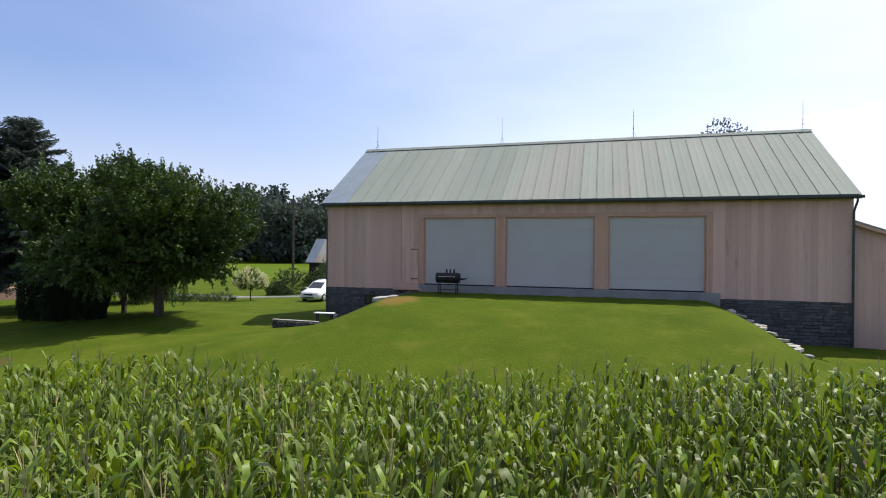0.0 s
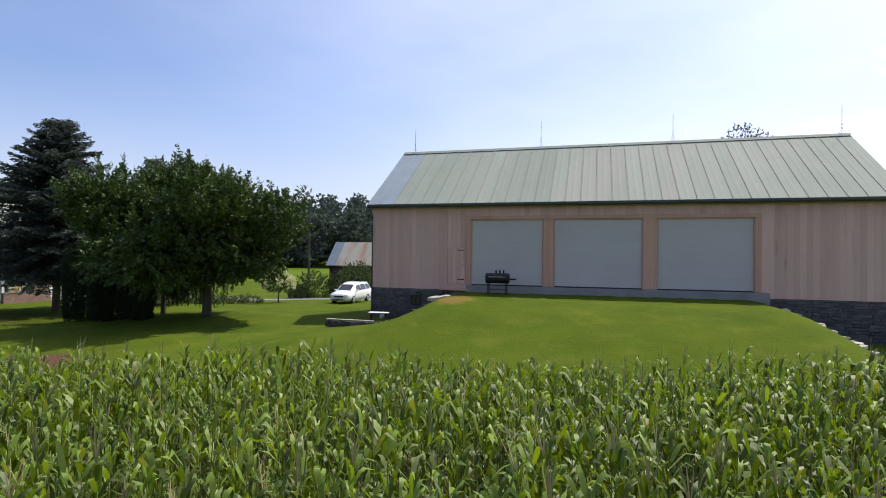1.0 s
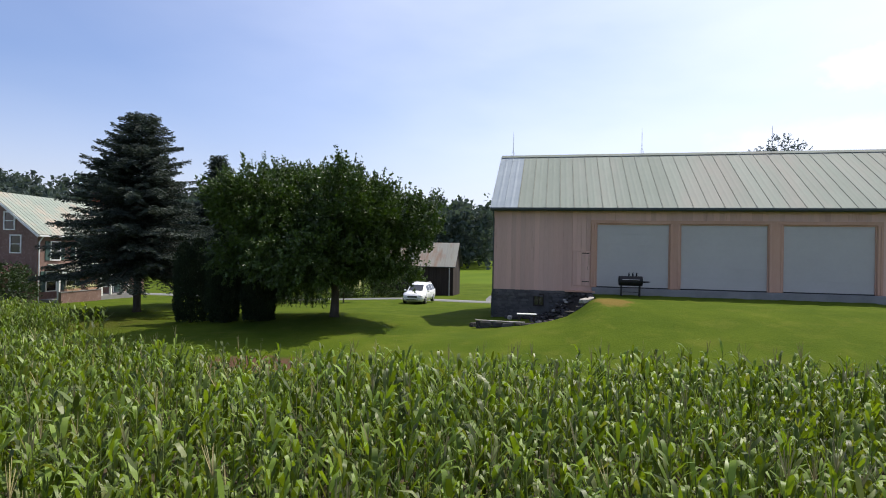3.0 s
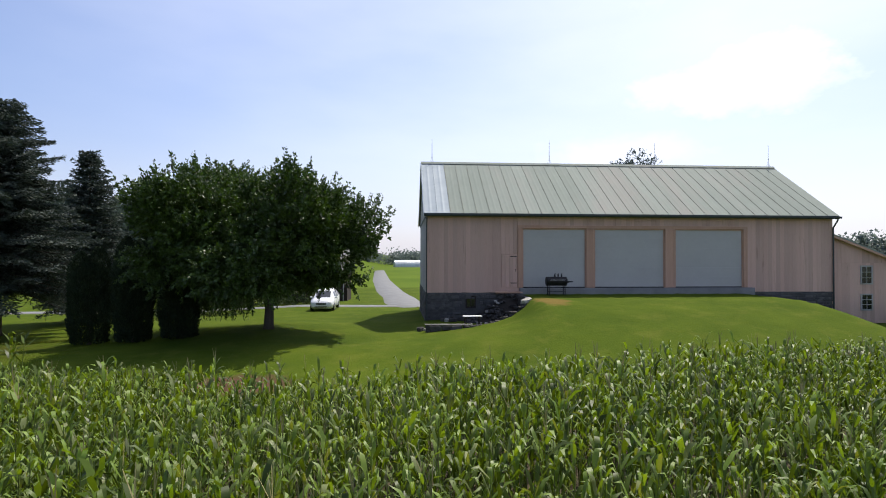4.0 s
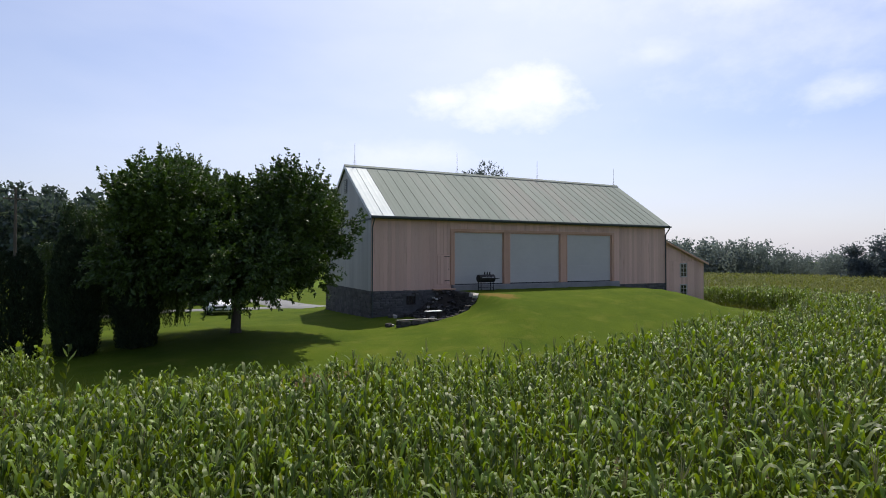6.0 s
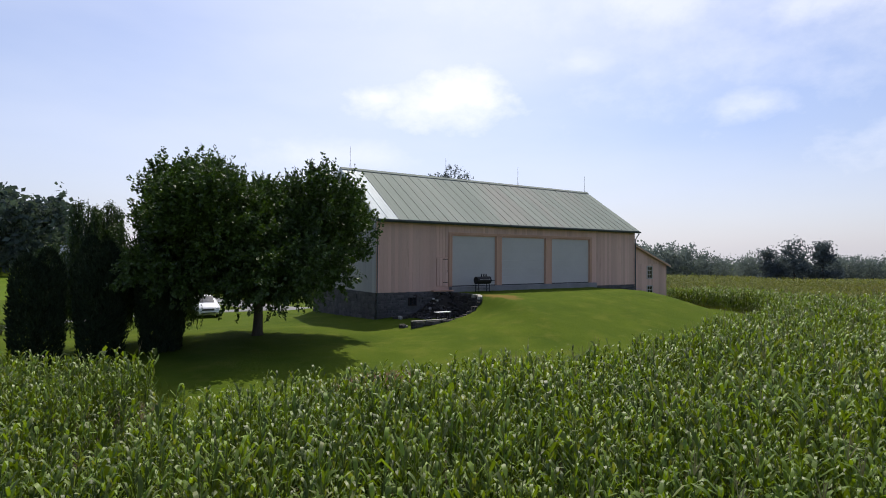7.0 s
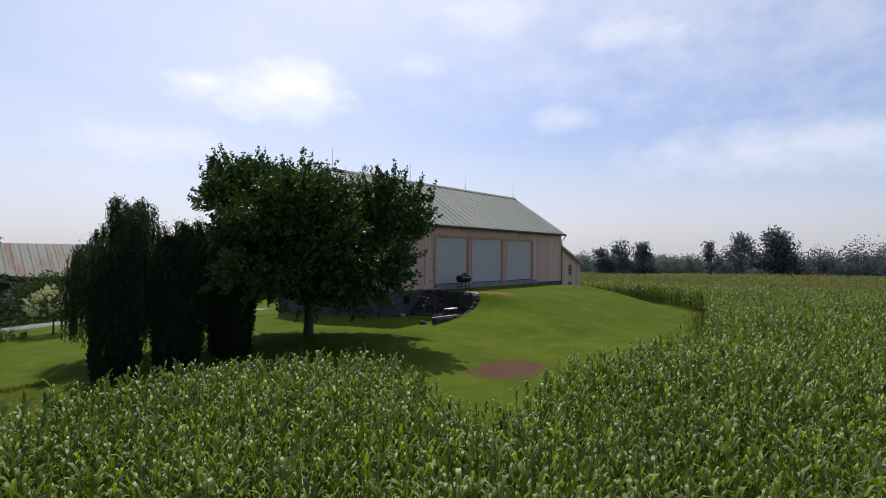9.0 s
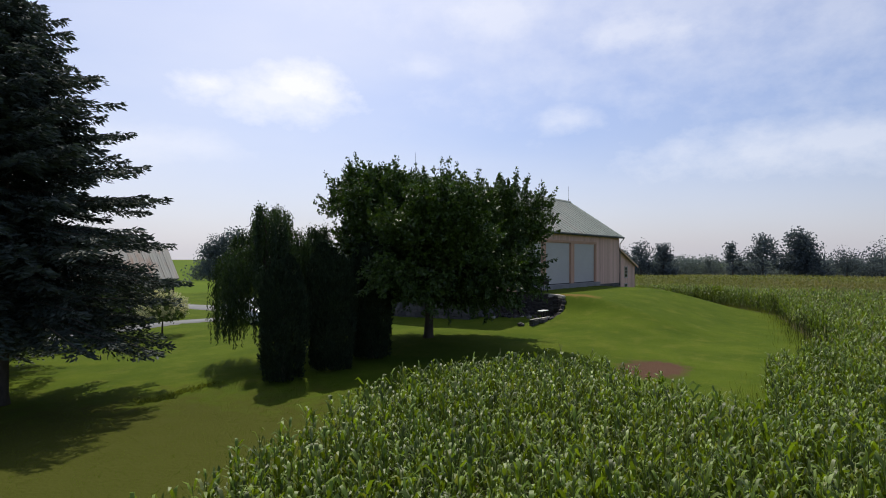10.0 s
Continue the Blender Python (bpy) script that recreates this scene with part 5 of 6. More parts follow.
def build_house():
    """A two-storey brick farmhouse with its gable towards the field."""
    turn = 96
    house = thing("farmhouse", pose(-43.7, 4.0, -2.95, 0, 0, turn), "two-storey brick farmhouse with pale green metal roof and porch", "house")
    L, W, H, R = 13.5, 8.5, 5.75, 9.1
    # own space: front wall along x at y = 0, from x = 0 to L; gable at x = 0
    part("front_wall", boxed(0, L, 0, 0.3, -0.3, H), HOUSE_BRICK, house, "reddish brick wall")
    part("back_wall", boxed(0, L, W - 0.3, W, -0.3, H), HOUSE_BRICK, house)
    for a in (0.0, L - 0.3):
        part("gable_wall", prism(bmesh.new(), [(0.31, -0.3), (W - 0.31, -0.3), (W - 0.31, H), (W / 2, R - 0.25), (0.31, H)], "x", a, a + 0.3), HOUSE_BRICK, house)
    deck = prism(bmesh.new(), [(-0.4, H - 0.3), (W / 2, R - 0.08), (W + 0.4, H - 0.3), (W + 0.4, H - 0.18), (W / 2, R), (-0.4, H - 0.18)], "x", -0.4, L + 0.4)
    roof = part("roof", deck, TRIM, house, "pale green ribbed metal roof")
    n = 33
    w = (L + 0.8) / n
    f, b = roof_panel(-0.42, H - 0.16, W / 2, R + 0.02, w, HOUSE_ROOF), roof_panel(W + 0.42, H - 0.16, W / 2, R + 0.02, w, HOUSE_ROOF)
    lay_panels(roof, -0.4, L + 0.4, n, lambda k: f)
    lay_panels(roof, -0.4, L + 0.4, n, lambda k: b)
    part("rake_trim", prism(bmesh.new(), [(-0.42, H - 0.42), (W / 2, R - 0.22), (W + 0.42, H - 0.42), (W + 0.42, H - 0.2), (W / 2, R - 0.01), (-0.42, H - 0.2)], "x", -0.45, -0.402), WHITE, house)
    part("gutter", boxed(-0.4, L + 0.4, -0.56, -0.43, H - 0.34, H - 0.2), WHITE, house)
    part("downspout", tube(bmesh.new(), [(0.1, -0.45, H - 0.3), (0.1, -0.08, H - 0.8), (0.1, -0.08, 0.0)], [0.05] * 3, 8), WHITE, house)
    chim = part("chimney", boxed(L * 0.86, L * 0.86 + 0.9, W / 2 - 0.45, W / 2 + 0.45, R - 0.8, R + 1.1), CHIMNEY, house, "red brick chimney")
    part("chimney_cap", boxed(L * 0.86 - 0.08, L * 0.86 + 0.98, W / 2 - 0.53, W / 2 + 0.53, R + 1.1, R + 1.22), CONCRETE, chim)
    for x in (1.3, 4.0, 6.6, 9.4):
        w1 = window(house, x, x + 0.95, 3.5, 5.0, -0.012, WHITE, (1, 2), 0.08)
        for a in (x - 0.55, x + 1.04):
            part("shutter", boxed(a, a + 0.45, -0.05, -0.005, 3.45, 5.05, bevel=0.01), SHUTTER, w1)
    for x in (0.9, 3.0, 7.6):
        w1 = window(house, x, x + 1.0, 0.9, 2.5, -0.012, WHITE, (1, 2), 0.08)
        for a in (x - 0.55, x + 1.09):
            part("shutter", boxed(a, a + 0.45, -0.05, -0.005, 0.85, 2.55, bevel=0.01), SHUTTER, w1)
    for y, zl in ((1.5, 4.1), (5.6, 4.1), (1.5, 1.0), (2.1, 6.0), (5.0, 6.0)):
        # gable windows face away from the front
        g = part("window", boxed(-0.02, 0.01, y, y + 0.85, zl, zl + 1.35), GLASS, house)
        bm = bmesh.new()
        for q in ((y - 0.1, y, zl - 0.1, zl + 1.45), (y + 0.85, y + 0.95, zl - 0.1, zl + 1.45), (y + 0.001, y + 0.849, zl + 1.35, zl + 1.45), (y + 0.001, y + 0.849, zl - 0.1, zl), (y + 0.001, y + 0.849, zl + 0.64, zl + 0.70)):
            box(bm, -0.07, 0.008, q[0], q[1], q[2], q[3])
        part("frame", bm, WHITE, g)
    # porch
    part("porch_roof", prism(bmesh.new(), [(-1.9, 2.62), (-0.01, 3.15), (-0.01, 3.05), (-1.9, 2.5)], "x", 1.0, 10.5), HOUSE_ROOF, house, "low green porch roof")
    part("porch_floor", boxed(0.2, 10.5, -1.8, -0.01, -0.3, 0.25), CONCRETE, house)
    part("porch_wall", boxed(0.15, 4.7, -2.06, -1.82, -0.3, 0.86, bevel=0.02), HOUSE_BRICK, house, "low brick porch wall")
    part("coping", boxed(0.1, 4.75, -2.1, -1.78, 0.865, 0.93, bevel=0.01), CONCRETE, house)
    part("porch_panel", boxed(4.78, 5.0, -1.95, -1.75, 0.25, 1.1, bevel=0.01), WHITE, house)
    part("porch_beam", boxed(0.2, 10.5, -1.78, -1.56, 2.40, 2.54, bevel=0.01), WHITE, house)
    for x in (0.3, 5.0, 6.3, 8.7, 10.3):
        part("porch_post", boxed(x, x + 0.18, -1.72, -1.54, 0.25, 2.56, bevel=0.015), WHITE, house)
    d = part("front_door", boxed(8.9, 9.85, -0.06, -0.005, 0.25, 2.35, bevel=0.01), SHUTTER, house, "dark green front door")
    bm = bmesh.new()
    for q in ((8.78, 8.89, 0.25, 2.47), (9.86, 9.97, 0.25, 2.47), (8.891, 9.859, 2.36, 2.47)):
        box(bm, q[0], q[1], -0.1, -0.004, q[2], q[3])
    part("door_frame", bm, WHITE, d)
    part("side_porch_roof", prism(bmesh.new(), [(-2.6, 2.45), (-0.01, 3.1), (-0.01, 2.98), (-2.6, 2.33)], "y", 0.9, 8.4), RUST_ROOF, house, "rust-red side porch roof")
    for y in (1.1, 4.6, 8.1):
        part("porch_post", boxed(-2.5, -2.34, y, y + 0.16, -0.2, 2.4), SHED_WALL, house)


build_house()


def build_flower_box(lx, long, seed):
    """A planter full of white flowers on the porch wall."""
    m = pose(-43.7, 4.0, -2.95, 0, 0, 96) @ pose(lx, -1.94, 0.93)
    ob = thing("flower_box", m, "planter of white flowers standing on the porch wall", "planter", "planters on the porch wall")
    part("trough", boxed(-long / 2, long / 2, -0.13, 0.13, 0.0, 0.2, bevel=0.015), POST, ob)
    rng = np.random.default_rng(seed)
    for name, mat, count, lift in (("foliage", SHRUB, 60, 0.2), ("flowers", BLOSSOM, 70, 0.3)):
        p = np.column_stack([rng.uniform(-long / 2, long / 2, count), rng.uniform(-0.16, 0.16, count), rng.uniform(lift - 0.05, lift + 0.08, count)])
        v, q = shoots(rng, p, rng.normal(0, 0.5, (count, 3)) + np.array([0, 0, 0.8]), 0.12, 7, 0.09, 0.8)
        sheet(name, v, q, [mat], ob)


build_flower_box(1.5, 1.5, 81)
build_flower_box(3.7, 1.3, 82)


# ---- the white car ----


def build_car():
    z = float(ground_z(-13.7, 13.6))
    car = thing("car", pose(-14.1, 14.2, z, 0, 0, -90), "white minivan parked on the lawn drive", "car")
    # own space: the nose points to +x; sections from nose to tail: place, sill, belt, half width, top, half width at the top
    secs = [(2.46, 0.40, 0.60, 0.60, 0.66, 0.42), (2.36, 0.28, 0.74, 0.80, 0.82, 0.60), (2.02, 0.24, 0.86, 0.91, 0.97, 0.70), (1.50, 0.22, 0.96, 0.95, 1.07, 0.74), (0.60, 0.22, 1.02, 0.97, 1.62, 0.67),
            (0.0, 0.22, 1.03, 0.98, 1.73, 0.66), (-1.2, 0.22, 1.05, 0.98, 1.75, 0.66), (-2.1, 0.24, 1.08, 0.96, 1.69, 0.63), (-2.42, 0.30, 1.05, 0.92, 1.22, 0.78), (-2.48, 0.42, 0.95, 0.84, 1.02, 0.72)]

    def section(x):
        for a, b in zip(secs, secs[1:]):
            if b[0] <= x <= a[0]:
                f = (a[0] - x) / (a[0] - b[0])
                return [p + (q - p) * f for p, q in zip(a, b)]
    bm = bmesh.new()
    rings = []
    for x, lo, belt, w, hi, wt in secs:
        prof = [(w * 0.82, lo), (w * 0.97, lo + 0.09), (w, (lo + belt) / 2), (w * 0.985, belt), (wt, hi - 0.06), (wt * 0.86, hi - 0.015), (wt * 0.5, hi), (0, hi + 0.01)]
        full = prof + [(-p, q) for p, q in prof[-2::-1]]
        rings.append([bm.verts.new((x, p, q)) for p, q in full])
    for a, b in zip(rings, rings[1:]):
        for k in range(len(a) - 1):
            bm.faces.new((a[k], a[k + 1], b[k + 1], b[k]))
        bm.faces.new((a[-1], a[0], b[0], b[-1]))
    bm.faces.new(rings[0])
    bm.faces.new(rings[-1][::-1])
    bmesh.ops.recalc_face_normals(bm, faces=bm.faces[:])
    part("body", bm, CAR, car, "white car body", smooth=True)

    def pane(label, rows):
        """A curved sheet of glass through rows of points."""
        bm = bmesh.new()
        grid = [[bm.verts.new(p) for p in row] for row in rows]
        for a, b in zip(grid, grid[1:]):
            for k in range(len(a) - 1):
                bm.faces.new((a[k], a[k + 1], b[k + 1], b[k]))
        bmesh.ops.recalc_face_normals(bm, faces=bm.faces[:])
        part("window_glass", bm, GLASS, car, label, smooth=True)
    rows = []
    for x in (1.40, 1.1, 0.8, 0.66):
        _, _, _, _, hi, wt = section(x)
        rows.append([(x + 0.008, wt * k, hi + 0.014 - 0.012 * (abs(k) > 0.6)) for k in (-0.84, -0.45, 0, 0.45, 0.84)])
    pane("dark tinted windscreen", rows)
    rows = []
    for x in (-2.13, -2.25, -2.38):
        _, _, _, _, hi, wt = section(x)
        rows.append([(x - 0.01, wt * k, hi + 0.012) for k in (-0.84, 0, 0.84)])
    pane("dark tinted rear window", rows)
    for s in (1, -1):
        for xa, xb in ((0.80, -0.10), (-0.20, -1.10), (-1.20, -2.05)):
            rows = []
            for k in range(4):
                x = xa + (xb - xa) * k / 3
                _, _, belt, w, hi, wt = section(x)
                row = []
                for f in (0.10, 0.86):
                    row.append((x, s * (w * 0.985 + (wt - w * 0.985) * f + 0.012), belt + (hi - 0.06 - belt) * f))
                rows.append(row)
            pane("dark tinted side window", rows)
        part("door_handle", boxed(-0.25, -0.08, s * 0.985 - 0.012, s * 0.985 + 0.012, 0.90, 0.93), STEEL, car)
        part("roof_rail", tube(bmesh.new(), [(-0.2, s * 0.58, 1.77), (-1.9, s * 0.57, 1.76)], [0.018, 0.018], 6), STEEL, car)
        part("headlight", boxed(2.16, 2.39, s * 0.64 - 0.16, s * 0.64 + 0.16, 0.66, 0.80, bevel=0.04), LAMP, car, "clear headlight")
        part("tail_light", boxed(-2.49, -2.35, s * 0.70 - 0.1, s * 0.70 + 0.1, 0.85, 1.2, bevel=0.03), RED, car, "red tail light")
        part("mirror", boxed(0.86, 1.04, s * 1.04 - 0.1, s * 1.04 + 0.1, 1.04, 1.18, bevel=0.04), CAR, car)
        for x in (1.48, -1.42):
            wheel = part("wheel", tube(bmesh.new(), [(x, s * 0.74, 0.34), (x, s * 0.77, 0.34), (x, s * 0.96, 0.34), (x, s * 0.99, 0.34)], [0.30, 0.34, 0.34, 0.30], 20), RUBBER, car, "black tyre")
            part("rim", tube(bmesh.new(), [(x, s * 0.985, 0.34), (x, s * 1.005, 0.34)], [0.22, 0.20], 14), STEEL, wheel, "silver rim")
    part("grille", boxed(2.36, 2.47, -0.42, 0.42, 0.58, 0.74, bevel=0.02), TRIM, car, "dark grille")
    part("bumper", boxed(2.24, 2.50, -0.72, 0.72, 0.34, 0.54, bevel=0.06), CAR, car)
    part("bumper_vent", boxed(2.44, 2.512, -0.5, 0.5, 0.38, 0.46, bevel=0.01), TRIM, car)
    part("number_plate", boxed(2.49, 2.52, -0.26, 0.26, 0.47, 0.57), WHITE, car)


build_car()


# ---- trees far off ----


def far_tree(rng, x, y, height, width, per=260, low=0.12, leaf=0.10, lobes=22, big=(0.12, 0.21)):
    """Leaf clumps of one distant tree."""
    z = float(ground_z(x, y))
    v, q, base = [], [], 0
    for k in range(lobes):
        a, f = rng.uniform(0, 6.283), rng.random()
        off = width * 0.42 * (1.05 - 0.75 * f ** 1.5) * rng.uniform(0.15, 1.0)
        c = (x + off * math.cos(a), y + off * math.sin(a), z + height * (0.10 + 0.78 * f))
        r = width * rng.uniform(*big)
        p, d = crown_points(rng, per // lobes, c, (r, r, r * 1.1), 0.3, 6, 0.55)
        p = p[p[:, 2] > z + height * low]
        w = rng.normal(0, 1, (len(p), 3)) + np.array([0, 0, 0.4])
        a2, b2 = leaves(p, w, rng.uniform(0.5, 1.2, len(p)) * leaf * height, rng, 0.7, 0.2)
        v.append(a2), q.append(b2 + base)
        base += len(a2)
    return np.concatenate(v), np.concatenate(q)


def woods(name, trees, seed, label, per=260, mat=WOODS, low=0.02, leaf=0.10):
    rng = np.random.default_rng(seed)
    vs, qs, base = [], [], 0
    for x, y, h, w in trees:
        v, q = far_tree(rng, x, y, h, w, per, low, leaf)
        vs.append(v), qs.append(q + base)
        base += len(v)
    ob = sheet(name, np.concatenate(vs), np.concatenate(qs), [mat])
    return tagged(ob, label, "woods", kind="stuff")


def on_bearing(az, dist, eye=(-8.0, -27.0)):
    return eye[0] + dist * math.sin(radians(az)), eye[1] + dist * math.cos(radians(az))


def build_far():
    rng = random.Random(77)
    hill = []
    while len(hill) < 470:
        az = rng.uniform(-66, -1)
        dist = 205 + 85 * rng.random() ** 1.3
        x, y = on_bearing(az, dist)
        if x < -27 + rng.uniform(-4, 2):
            grow = 1.1 - 0.12 * float(smoothstep(-40, -80, x))
            hill.append((x, y, 25 * grow * rng.uniform(0.85, 1.1), rng.uniform(12, 18)))
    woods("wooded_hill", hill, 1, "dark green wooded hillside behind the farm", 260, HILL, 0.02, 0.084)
    ridge = []
    for k in range(90):
        x, y = on_bearing(rng.uniform(-9, 8), rng.uniform(420, 470))
        ridge.append((x, y, rng.uniform(7, 11), rng.uniform(18, 30)))
    # WOODS_FAR brings the haze in as colour; the air itself is clear
    woods("far_woods", ridge, 3, "low blue-green woods on the horizon, haze put into the leaf colour", 200, WOODS_FAR, 0.0, 0.22)
    line = []
    for k in range(400):
        az = rng.uniform(34, 104)
        dist = rng.uniform(215, 245)
        x, y = on_bearing(az, dist)
        big = 15.0 - 5.5 * float(smoothstep(52, 64, az))
        line.append((x, y, big * rng.uniform(0.7, 1.1), rng.uniform(8, 15)))
    woods("tree_line", line, 2, "green line of trees along the field edge, haze put into the leaf colour", 380, WOODS_FAR, 0.0, 0.078)
    tree_rng = np.random.default_rng(5)
    for az, dist, h, w, dense in ((66.3, 205, 13.0, 9, 300), (68.4, 206, 14.5, 13, 330), (70.5, 203, 14, 10, 320), (23.4, 149, 11.0, 11, 320), (24.6, 150, 12.5, 12, 320), (25.9, 149, 14, 13, 320), (76.7, 202, 16, 7, 110), (79.2, 202, 16.5, 14, 220), (82.0, 198, 18, 15, 520), (85.6, 204, 11, 15, 260), (88.0, 204, 12.5, 15, 260), (90.5, 204, 12, 18, 260), (93, 204, 13, 18, 260)):
        x, y = on_bearing(az, dist, (-28, -26))
        z = float(ground_z(x, y))
        t = thing("field_tree", pose(x, y, z), "lone leafy tree standing at the field edge", "tree", "trees at the field edge")
        part("trunk", tube(bmesh.new(), [(0, 0, -0.5), (0, 0, h * 0.35), (0.3, 0, h * 0.7)], [0.3, 0.22, 0.08], 7), BARK, t)
        v, q = far_tree(tree_rng, x, y, h * 0.92, w, dense * 14, 0.03, 0.05, 18, (0.16, 0.26))
        # crown colour includes painted distance haze
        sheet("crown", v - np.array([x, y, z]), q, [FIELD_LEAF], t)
    # the tree that shows over the barn's ridge
    x, y = 20.0, 30.5
    z = float(ground_z(x, y))
    t = thing("tall_tree", pose(x, y, z), "tall open-crowned tree behind the barn", "tree")
    r2 = random.Random(9)
    limbs(t, (0, 0, 0), [(1.5 * math.cos(a), 1.5 * math.sin(a), 14.6 + 2.6 * ((k * 3) % 4) / 3) for k, a in enumerate((0.3, 1.4, 2.6, 3.6, 4.8, 5.7))], 0.3, r2, fork=7.0)
    bare = thing("bare_tree", pose(22.6, 27.5, float(ground_z(22.6, 27.5))), "thin leafless tree standing behind the barn", "tree")
    r3 = random.Random(14)
    part("trunk", tube(bmesh.new(), [(0, 0, -0.3), (0.1, 0, 6.0), (0.1, 0.1, 12.0)], [0.16, 0.12, 0.05], 7), BARK, bare)
    for k in range(9):
        dx, dy = r3.uniform(-1.3, 1.3), r3.uniform(-0.8, 0.8)
        part("branch", tube(bmesh.new(), [(0.1, 0.05, 10.0 + 0.2 * k), (0.1 + dx * 0.5, dy * 0.5, 12.2), (0.1 + dx, dy, 13.6 + r3.uniform(0, 1.5))], [0.05, 0.03, 0.008], 5), BARK, bare)
    p, d = crown_points(tree_rng, 330, (0, 0, 15.4), (2.4, 2.4, 2.0), 0.3, 9, 0.5)
    v, q = shoots(tree_rng, p, d + np.array([0, 0, 0.5]), 0.7, 9, 0.26)
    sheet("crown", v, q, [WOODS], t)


build_far()


def build_tunnel(x, y, turn, long, wide, high, label):
    """A long greenhouse of hoops under pale film."""
    z = float(ground_z(x, y))
    house = thing("greenhouse", pose(x, y, z, 0, 0, turn), label, "greenhouse", "greenhouses")
    arch = [(wide * 0.5 * math.cos(math.pi * k / 12), high * math.sin(math.pi * k / 12)) for k in range(13)]
    part("film", prism(bmesh.new(), arch, "x", -long / 2, long / 2), FILM, house, "pale translucent film")
    for k in range(9):
        hx = -long / 2 + long * k / 8
        part("hoop", tube(bmesh.new(), [(hx, a * 1.01, b * 1.01) for a, b in arch], [0.06] * 13, 5), STEEL, house)
    part("door", boxed(-long / 2 - 0.08, -long / 2 - 0.01, -0.8, 0.8, 0.0, 2.1), OLD_WOOD, house)


for gx, gy in ((-6.0, 296.0), (2.0, 302.0), (10.0, 298.0)):
    build_tunnel(gx, gy, 8, 15.0, 9.0, 4.2, "long pale film greenhouse across the meadow")
build_tunnel(174.0, 121.0, -40, 8.0, 7.0, 3.6, "small pale film greenhouse before the woods")


# ---- the cellar yard and the ramp's edge ----


def build_retaining_wall():
    wall = thing("retaining_wall", pose(0, 0, 0), "curved dry-stone retaining wall beside the earth ramp", "stone wall")
    rng = random.Random(31)
    pts = [Vector((x, y, 0)) for x, y in RETAINING]
    line = []
    for a, b in zip(pts, pts[1:]):
        k = max(2, int((b - a).length / 0.1))
        line += [a.lerp(b, j / k) for j in range(k)]
    total = len(line)

    def top(i):
        d = line[min(i + 1, total - 1)] - line[max(i - 1, 0)]
        out = Vector((-d.y, d.x, 0)).normalized() * 0.55
        return max(float(ground_z(line[i].x + out.x, line[i].y + out.y)) + 0.03, -1.68)
    shapes = []
    for k in range(8):
        bm = boxed(-0.5, 0.5, -0.5, 0.5, -0.5, 0.5)
        bmesh.ops.bevel(bm, geom=bm.edges[:], offset=0.16, segments=1, affect="EDGES")
        for v in bm.verts:
            v.co += Vector([rng.uniform(-0.09, 0.09) for _ in range(3)])
        shapes.append(bm)
    meshes = []
    for mat in (WALL_STONE, PALE_STONE):
        for bm in shapes:
            me = bpy.data.meshes.new("stone")
            bm.to_mesh(me)
            me.materials.append(mat)
            meshes.append(me)
    for bm in shapes:
        bm.free()
    i = 0
    while i < total - 1:
        j = min(i + rng.randint(3, 6), total - 1)
        mid, d = line[(i + j) // 2], (line[j] - line[i]).normalized()
        z, end = -2.1, top((i + j) // 2)
        while z < end - 0.03:
            h = rng.uniform(0.15, 0.24)
            if end - z - h < 0.09:
                h = end - z
            cap = z + h >= end - 0.01
            ob = new("stone", meshes[rng.randrange(8) + (8 if cap and (25 < i < 40 or rng.random() < 0.06) else 0)])
            ob.parent = wall
            ob.matrix_basis = pose(mid.x, mid.y, z + h / 2, rng.uniform(-4, 4), rng.uniform(-4, 4), math.degrees(math.atan2(d.y, d.x)) + rng.uniform(-5, 5)) @ Matrix.Diagonal(((line[j] - line[i]).length * rng.uniform(0.96, 1.12), rng.uniform(0.24, 0.33), h + 0.015, 1))
            z += h
        i = j
    return meshes


WALL_STONES = build_retaining_wall()


def loose_rock(x, y, sx, sy, sz, k, label, turn=0):
    ob = new("rock", WALL_STONES[k])
    ob.matrix_basis = pose(x, y, float(ground_z(x, y)) + sz * 0.4, 5, -4, turn) @ Matrix.Diagonal((sx, sy, sz, 1))
    return tagged(ob, label, "rock", "loose rocks in the yard")


rock_rng = random.Random(12)
# a few along the barn's foot, a few at the wall's end, the rest scattered on the yard's floor
for k in range(18):
    if k < 6:
        x, y, big = -5.2 + 1.4 * rock_rng.random(), -0.75 - 0.5 * rock_rng.random(), rock_rng.uniform(0.2, 0.4)
    elif k < 10:
        x, y, big = -6.5 + 0.6 * rock_rng.random(), -4.75 + 0.35 * rock_rng.random(), rock_rng.uniform(0.2, 0.36)
    else:
        x, y, big = rock_rng.uniform(-3.2, -0.9), rock_rng.uniform(-4.2, -2.6), rock_rng.uniform(0.15, 0.34)
    pale = k in (2, 7, 15)
    loose_rock(x, y, big, big * 0.75, big * 0.62, (8 if pale else 0) + k % 8, "pale loose field stone lying in the cellar yard" if pale else "dark loose field stone lying in the cellar yard", 40 * k)
for k in range(13):
    f = k / 12
    x, y = 14.9 + 1.7 * f + 0.12 * math.sin(5.0 * k), -2.2 - 4.2 * f
    loose_rock(x, y, 0.30 + 0.10 * (k % 3), 0.24, 0.13, 8 + k % 8, "pale stone edging along the grass ramp", 70 * k)["group"] = "edging stones"


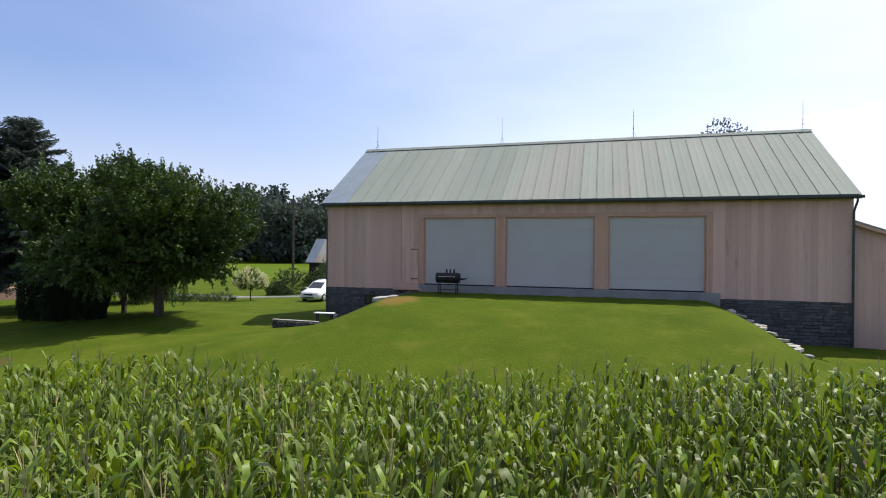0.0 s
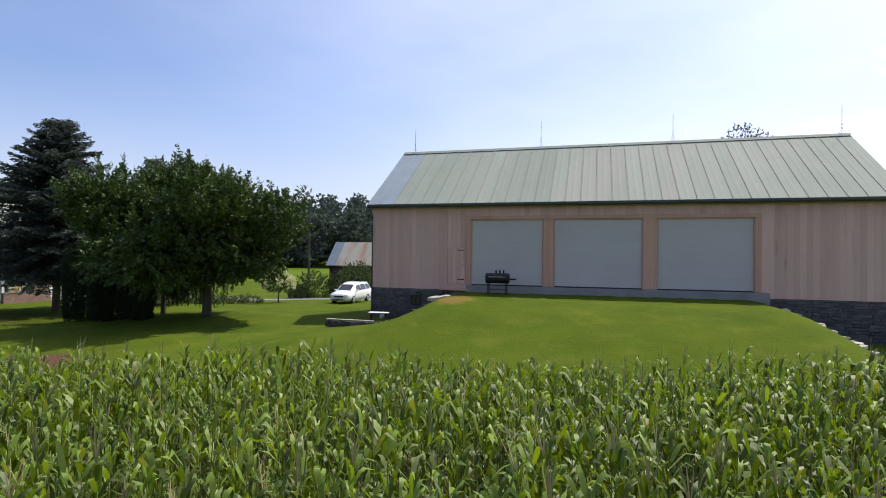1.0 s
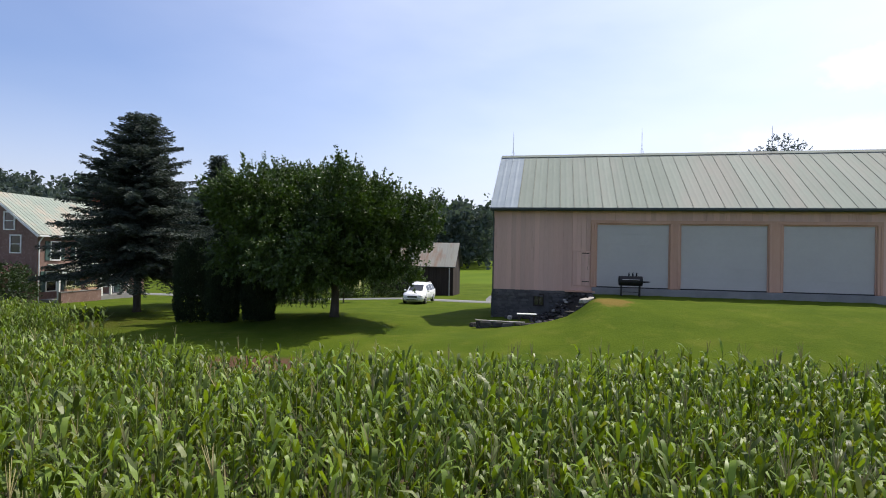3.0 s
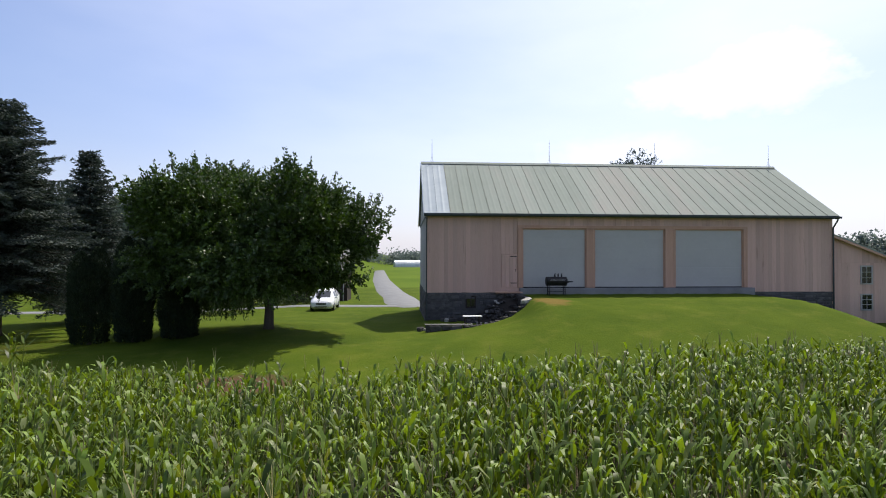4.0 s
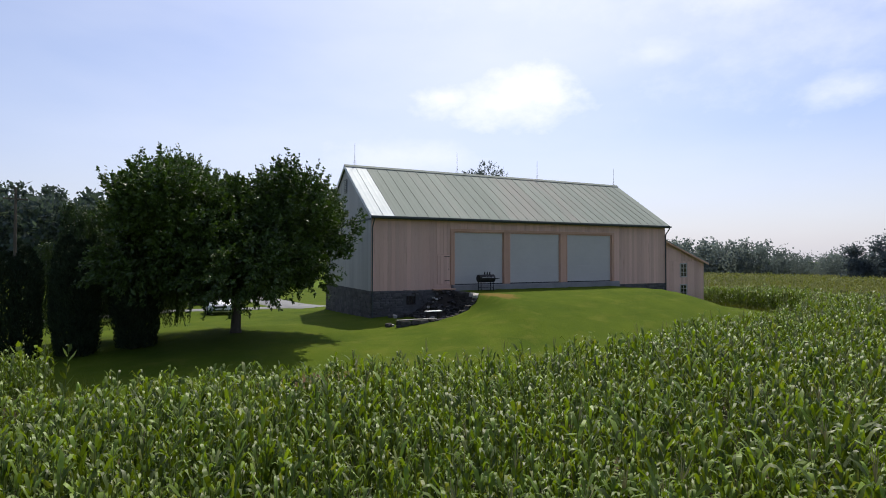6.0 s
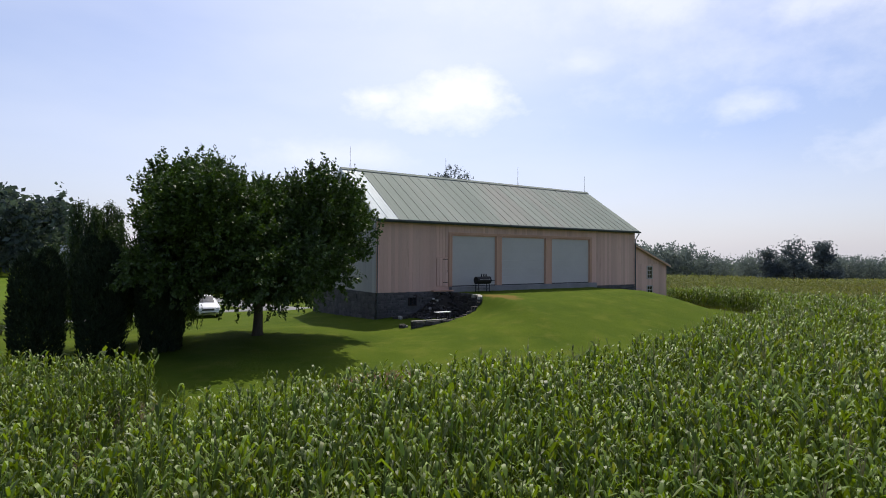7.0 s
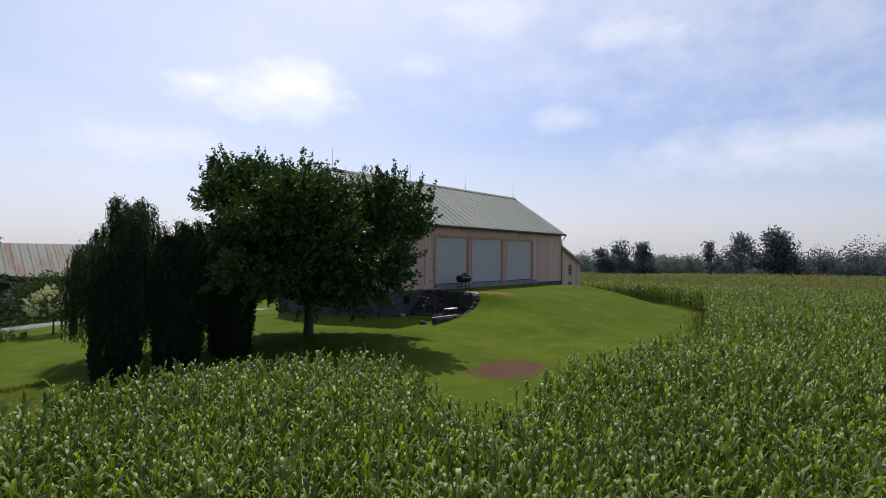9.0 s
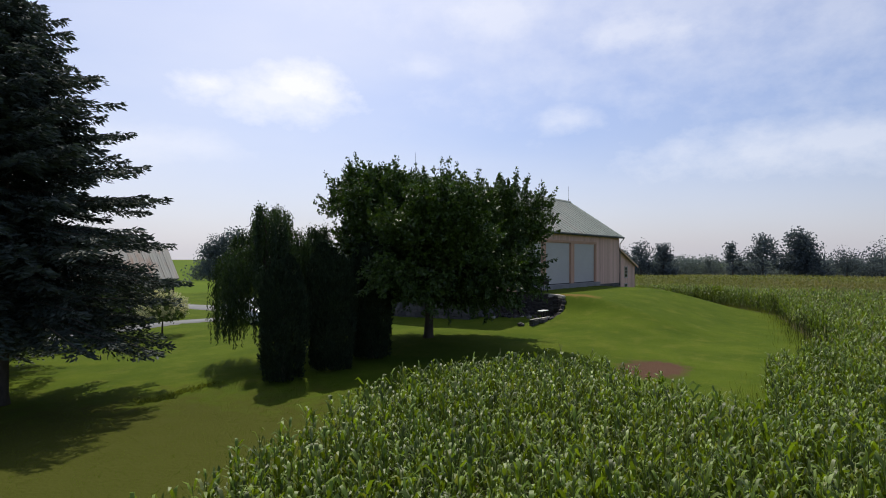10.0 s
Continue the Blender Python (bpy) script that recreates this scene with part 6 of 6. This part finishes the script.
def build_heap():
    """Stones tipped against the barn's foot, rising towards the ramp."""
    heap = thing("rubble_heap", pose(0, 0, 0), "dark heap of field stones tipped against the barn's foot", "stone heap")
    rng = random.Random(58)

    def top(x, y):
        rise = 1.42 * float(smoothstep(-3.6, -0.7, x)) + 0.12
        return -1.97 + rise * max(0.0, 1 - max(0.0, -y - 0.35) / 1.9)
    bm = bmesh.new()
    nx, ny = 18, 12
    grid = [[bm.verts.new((-4.0 + 3.6 * i / nx, -0.1 - 2.3 * j / ny, top(-4.0 + 3.6 * i / nx, -0.1 - 2.3 * j / ny) - 0.08 + rng.uniform(-0.03, 0.03))) for i in range(nx + 1)] for j in range(ny + 1)]
    for j in range(ny):
        for i in range(nx):
            bm.faces.new((grid[j][i], grid[j + 1][i], grid[j + 1][i + 1], grid[j][i + 1]))
    part("earth", bm, DARK_EARTH, heap, "dark bare earth", smooth=True)
    for k in range(130):
        x, y = rng.uniform(-3.7, -0.65), -0.2 - 2.0 * rng.random()
        big = rng.uniform(0.10, 0.27)
        ob = new("stone", WALL_STONES[rng.randrange(8) + (8 if rng.random() < 0.10 else 0)])
        ob.parent = heap
        ob.matrix_basis = pose(x, y, top(x, y) + big * 0.1, rng.uniform(-15, 15), rng.uniform(-15, 15), rng.uniform(0, 180)) @ Matrix.Diagonal((big, big * 0.75, big * 0.55, 1))


build_heap()


def build_plank():
    ob = thing("plank", pose(-5.0, -5.0, -1.63, 0, 0.6, 2.0), "long weathered grey plank lying on the stone wall", "plank")
    part("board", boxed(-1.25, 1.25, -0.08, 0.08, -0.016, 0.016, bevel=0.006), OLD_WOOD, ob)


build_plank()


def build_bench():
    z = float(ground_z(-3.5, -3.6))
    bench = thing("bench", pose(-3.7, -4.45, -1.95, 0, 0, 4), "low white-topped bench in the cellar yard", "bench")
    part("top", boxed(-0.5, 0.5, -0.2, 0.2, 0.66, 0.70, bevel=0.012), WHITE, bench, "white painted top")
    for sx in (-0.38, 0.38):
        for sy in (-0.11, 0.11):
            part("leg", boxed(sx - 0.03, sx + 0.03, sy - 0.03, sy + 0.03, 0.0, 0.66), SHED_WALL, bench)


build_bench()


def build_smoker():
    """A barrel smoker on legs, with an offset firebox shelf and three short stacks."""
    x, y = 1.75, -1.3
    z = float(ground_z(x, y))
    s = thing("barrel_smoker", pose(x, y, z, 0, 0, 0), "black steel barrel smoker on legs before the doors", "grill")
    barrel = part("barrel", tube(bmesh.new(), [(-0.62, 0, 0.84), (-0.60, 0, 0.84), (0.60, 0, 0.84), (0.62, 0, 0.84)], [0.24, 0.27, 0.27, 0.24], 20), BLACK, s, "black steel barrel")
    bm = bmesh.new()
    tube(bm, [(-0.45, -0.30, 0.92), (0.45, -0.30, 0.92)], [0.014, 0.014], 6)
    for hx in (-0.4, 0.4):
        tube(bm, [(hx, -0.26, 0.90), (hx, -0.30, 0.92)], [0.01, 0.01], 5)
    part("handle", bm, STEEL, barrel, "steel handle bar")
    part("hinge_line", boxed(-0.57, 0.57, -0.276, -0.262, 0.80, 0.82), BLACK, barrel)
    for sx in (-0.08, 0.12, 0.32):
        st = part("stack", tube(bmesh.new(), [(sx, 0.02, 1.08), (sx, 0.02, 1.24), (sx + 0.02, 0.02, 1.25)], [0.045, 0.045, 0.03], 10), BLACK, s)
        part("stack_cap", tube(bmesh.new(), [(sx + 0.01, 0.02, 1.27), (sx + 0.01, 0.02, 1.30)], [0.075, 0.02], 10), BLACK, st)
    part("side_shelf", boxed(0.63, 1.0, -0.16, 0.16, 0.80, 0.84, bevel=0.01), BLACK, s)
    part("firebox_arm", tube(bmesh.new(), [(0.6, 0, 0.76), (0.98, 0, 0.80)], [0.02, 0.02], 6), BLACK, s)
    for lx in (-0.48, 0.48):
        for ly in (-0.2, 0.2):
            part("leg", tube(bmesh.new(), [(lx, ly, 0.0), (lx, ly * 0.8, 0.66)], [0.028, 0.028], 6), BLACK, s)
        part("cross_bar", tube(bmesh.new(), [(lx, -0.19, 0.22), (lx, 0.19, 0.22)], [0.016, 0.016], 6), BLACK, s)
    part("lower_rack", boxed(-0.47, 0.47, -0.16, 0.16, 0.225, 0.245), BLACK, s)


build_smoker()


def build_pole():
    x, y = -32.8, 39.5
    z = float(ground_z(x, y))
    pole = thing("utility_pole", pose(x, y, z, 0, 0, 25), "tall dark wooden utility pole behind the garden", "utility pole")
    part("shaft", tube(bmesh.new(), [(0, 0, -0.3), (0, 0, 6), (0, 0, 13.2)], [0.19, 0.16, 0.12], 9), BARK, pole)
    part("cross_arm", boxed(-1.1, 1.1, -0.06, 0.06, 11.9, 12.05), BARK, pole)
    for sx in (-1.0, -0.4, 0.4, 1.0):
        part("insulator", tube(bmesh.new(), [(sx, 0, 12.05), (sx, 0, 12.12), (sx, 0, 12.25)], [0.03, 0.06, 0.03], 7), STEEL, pole)


build_pole()
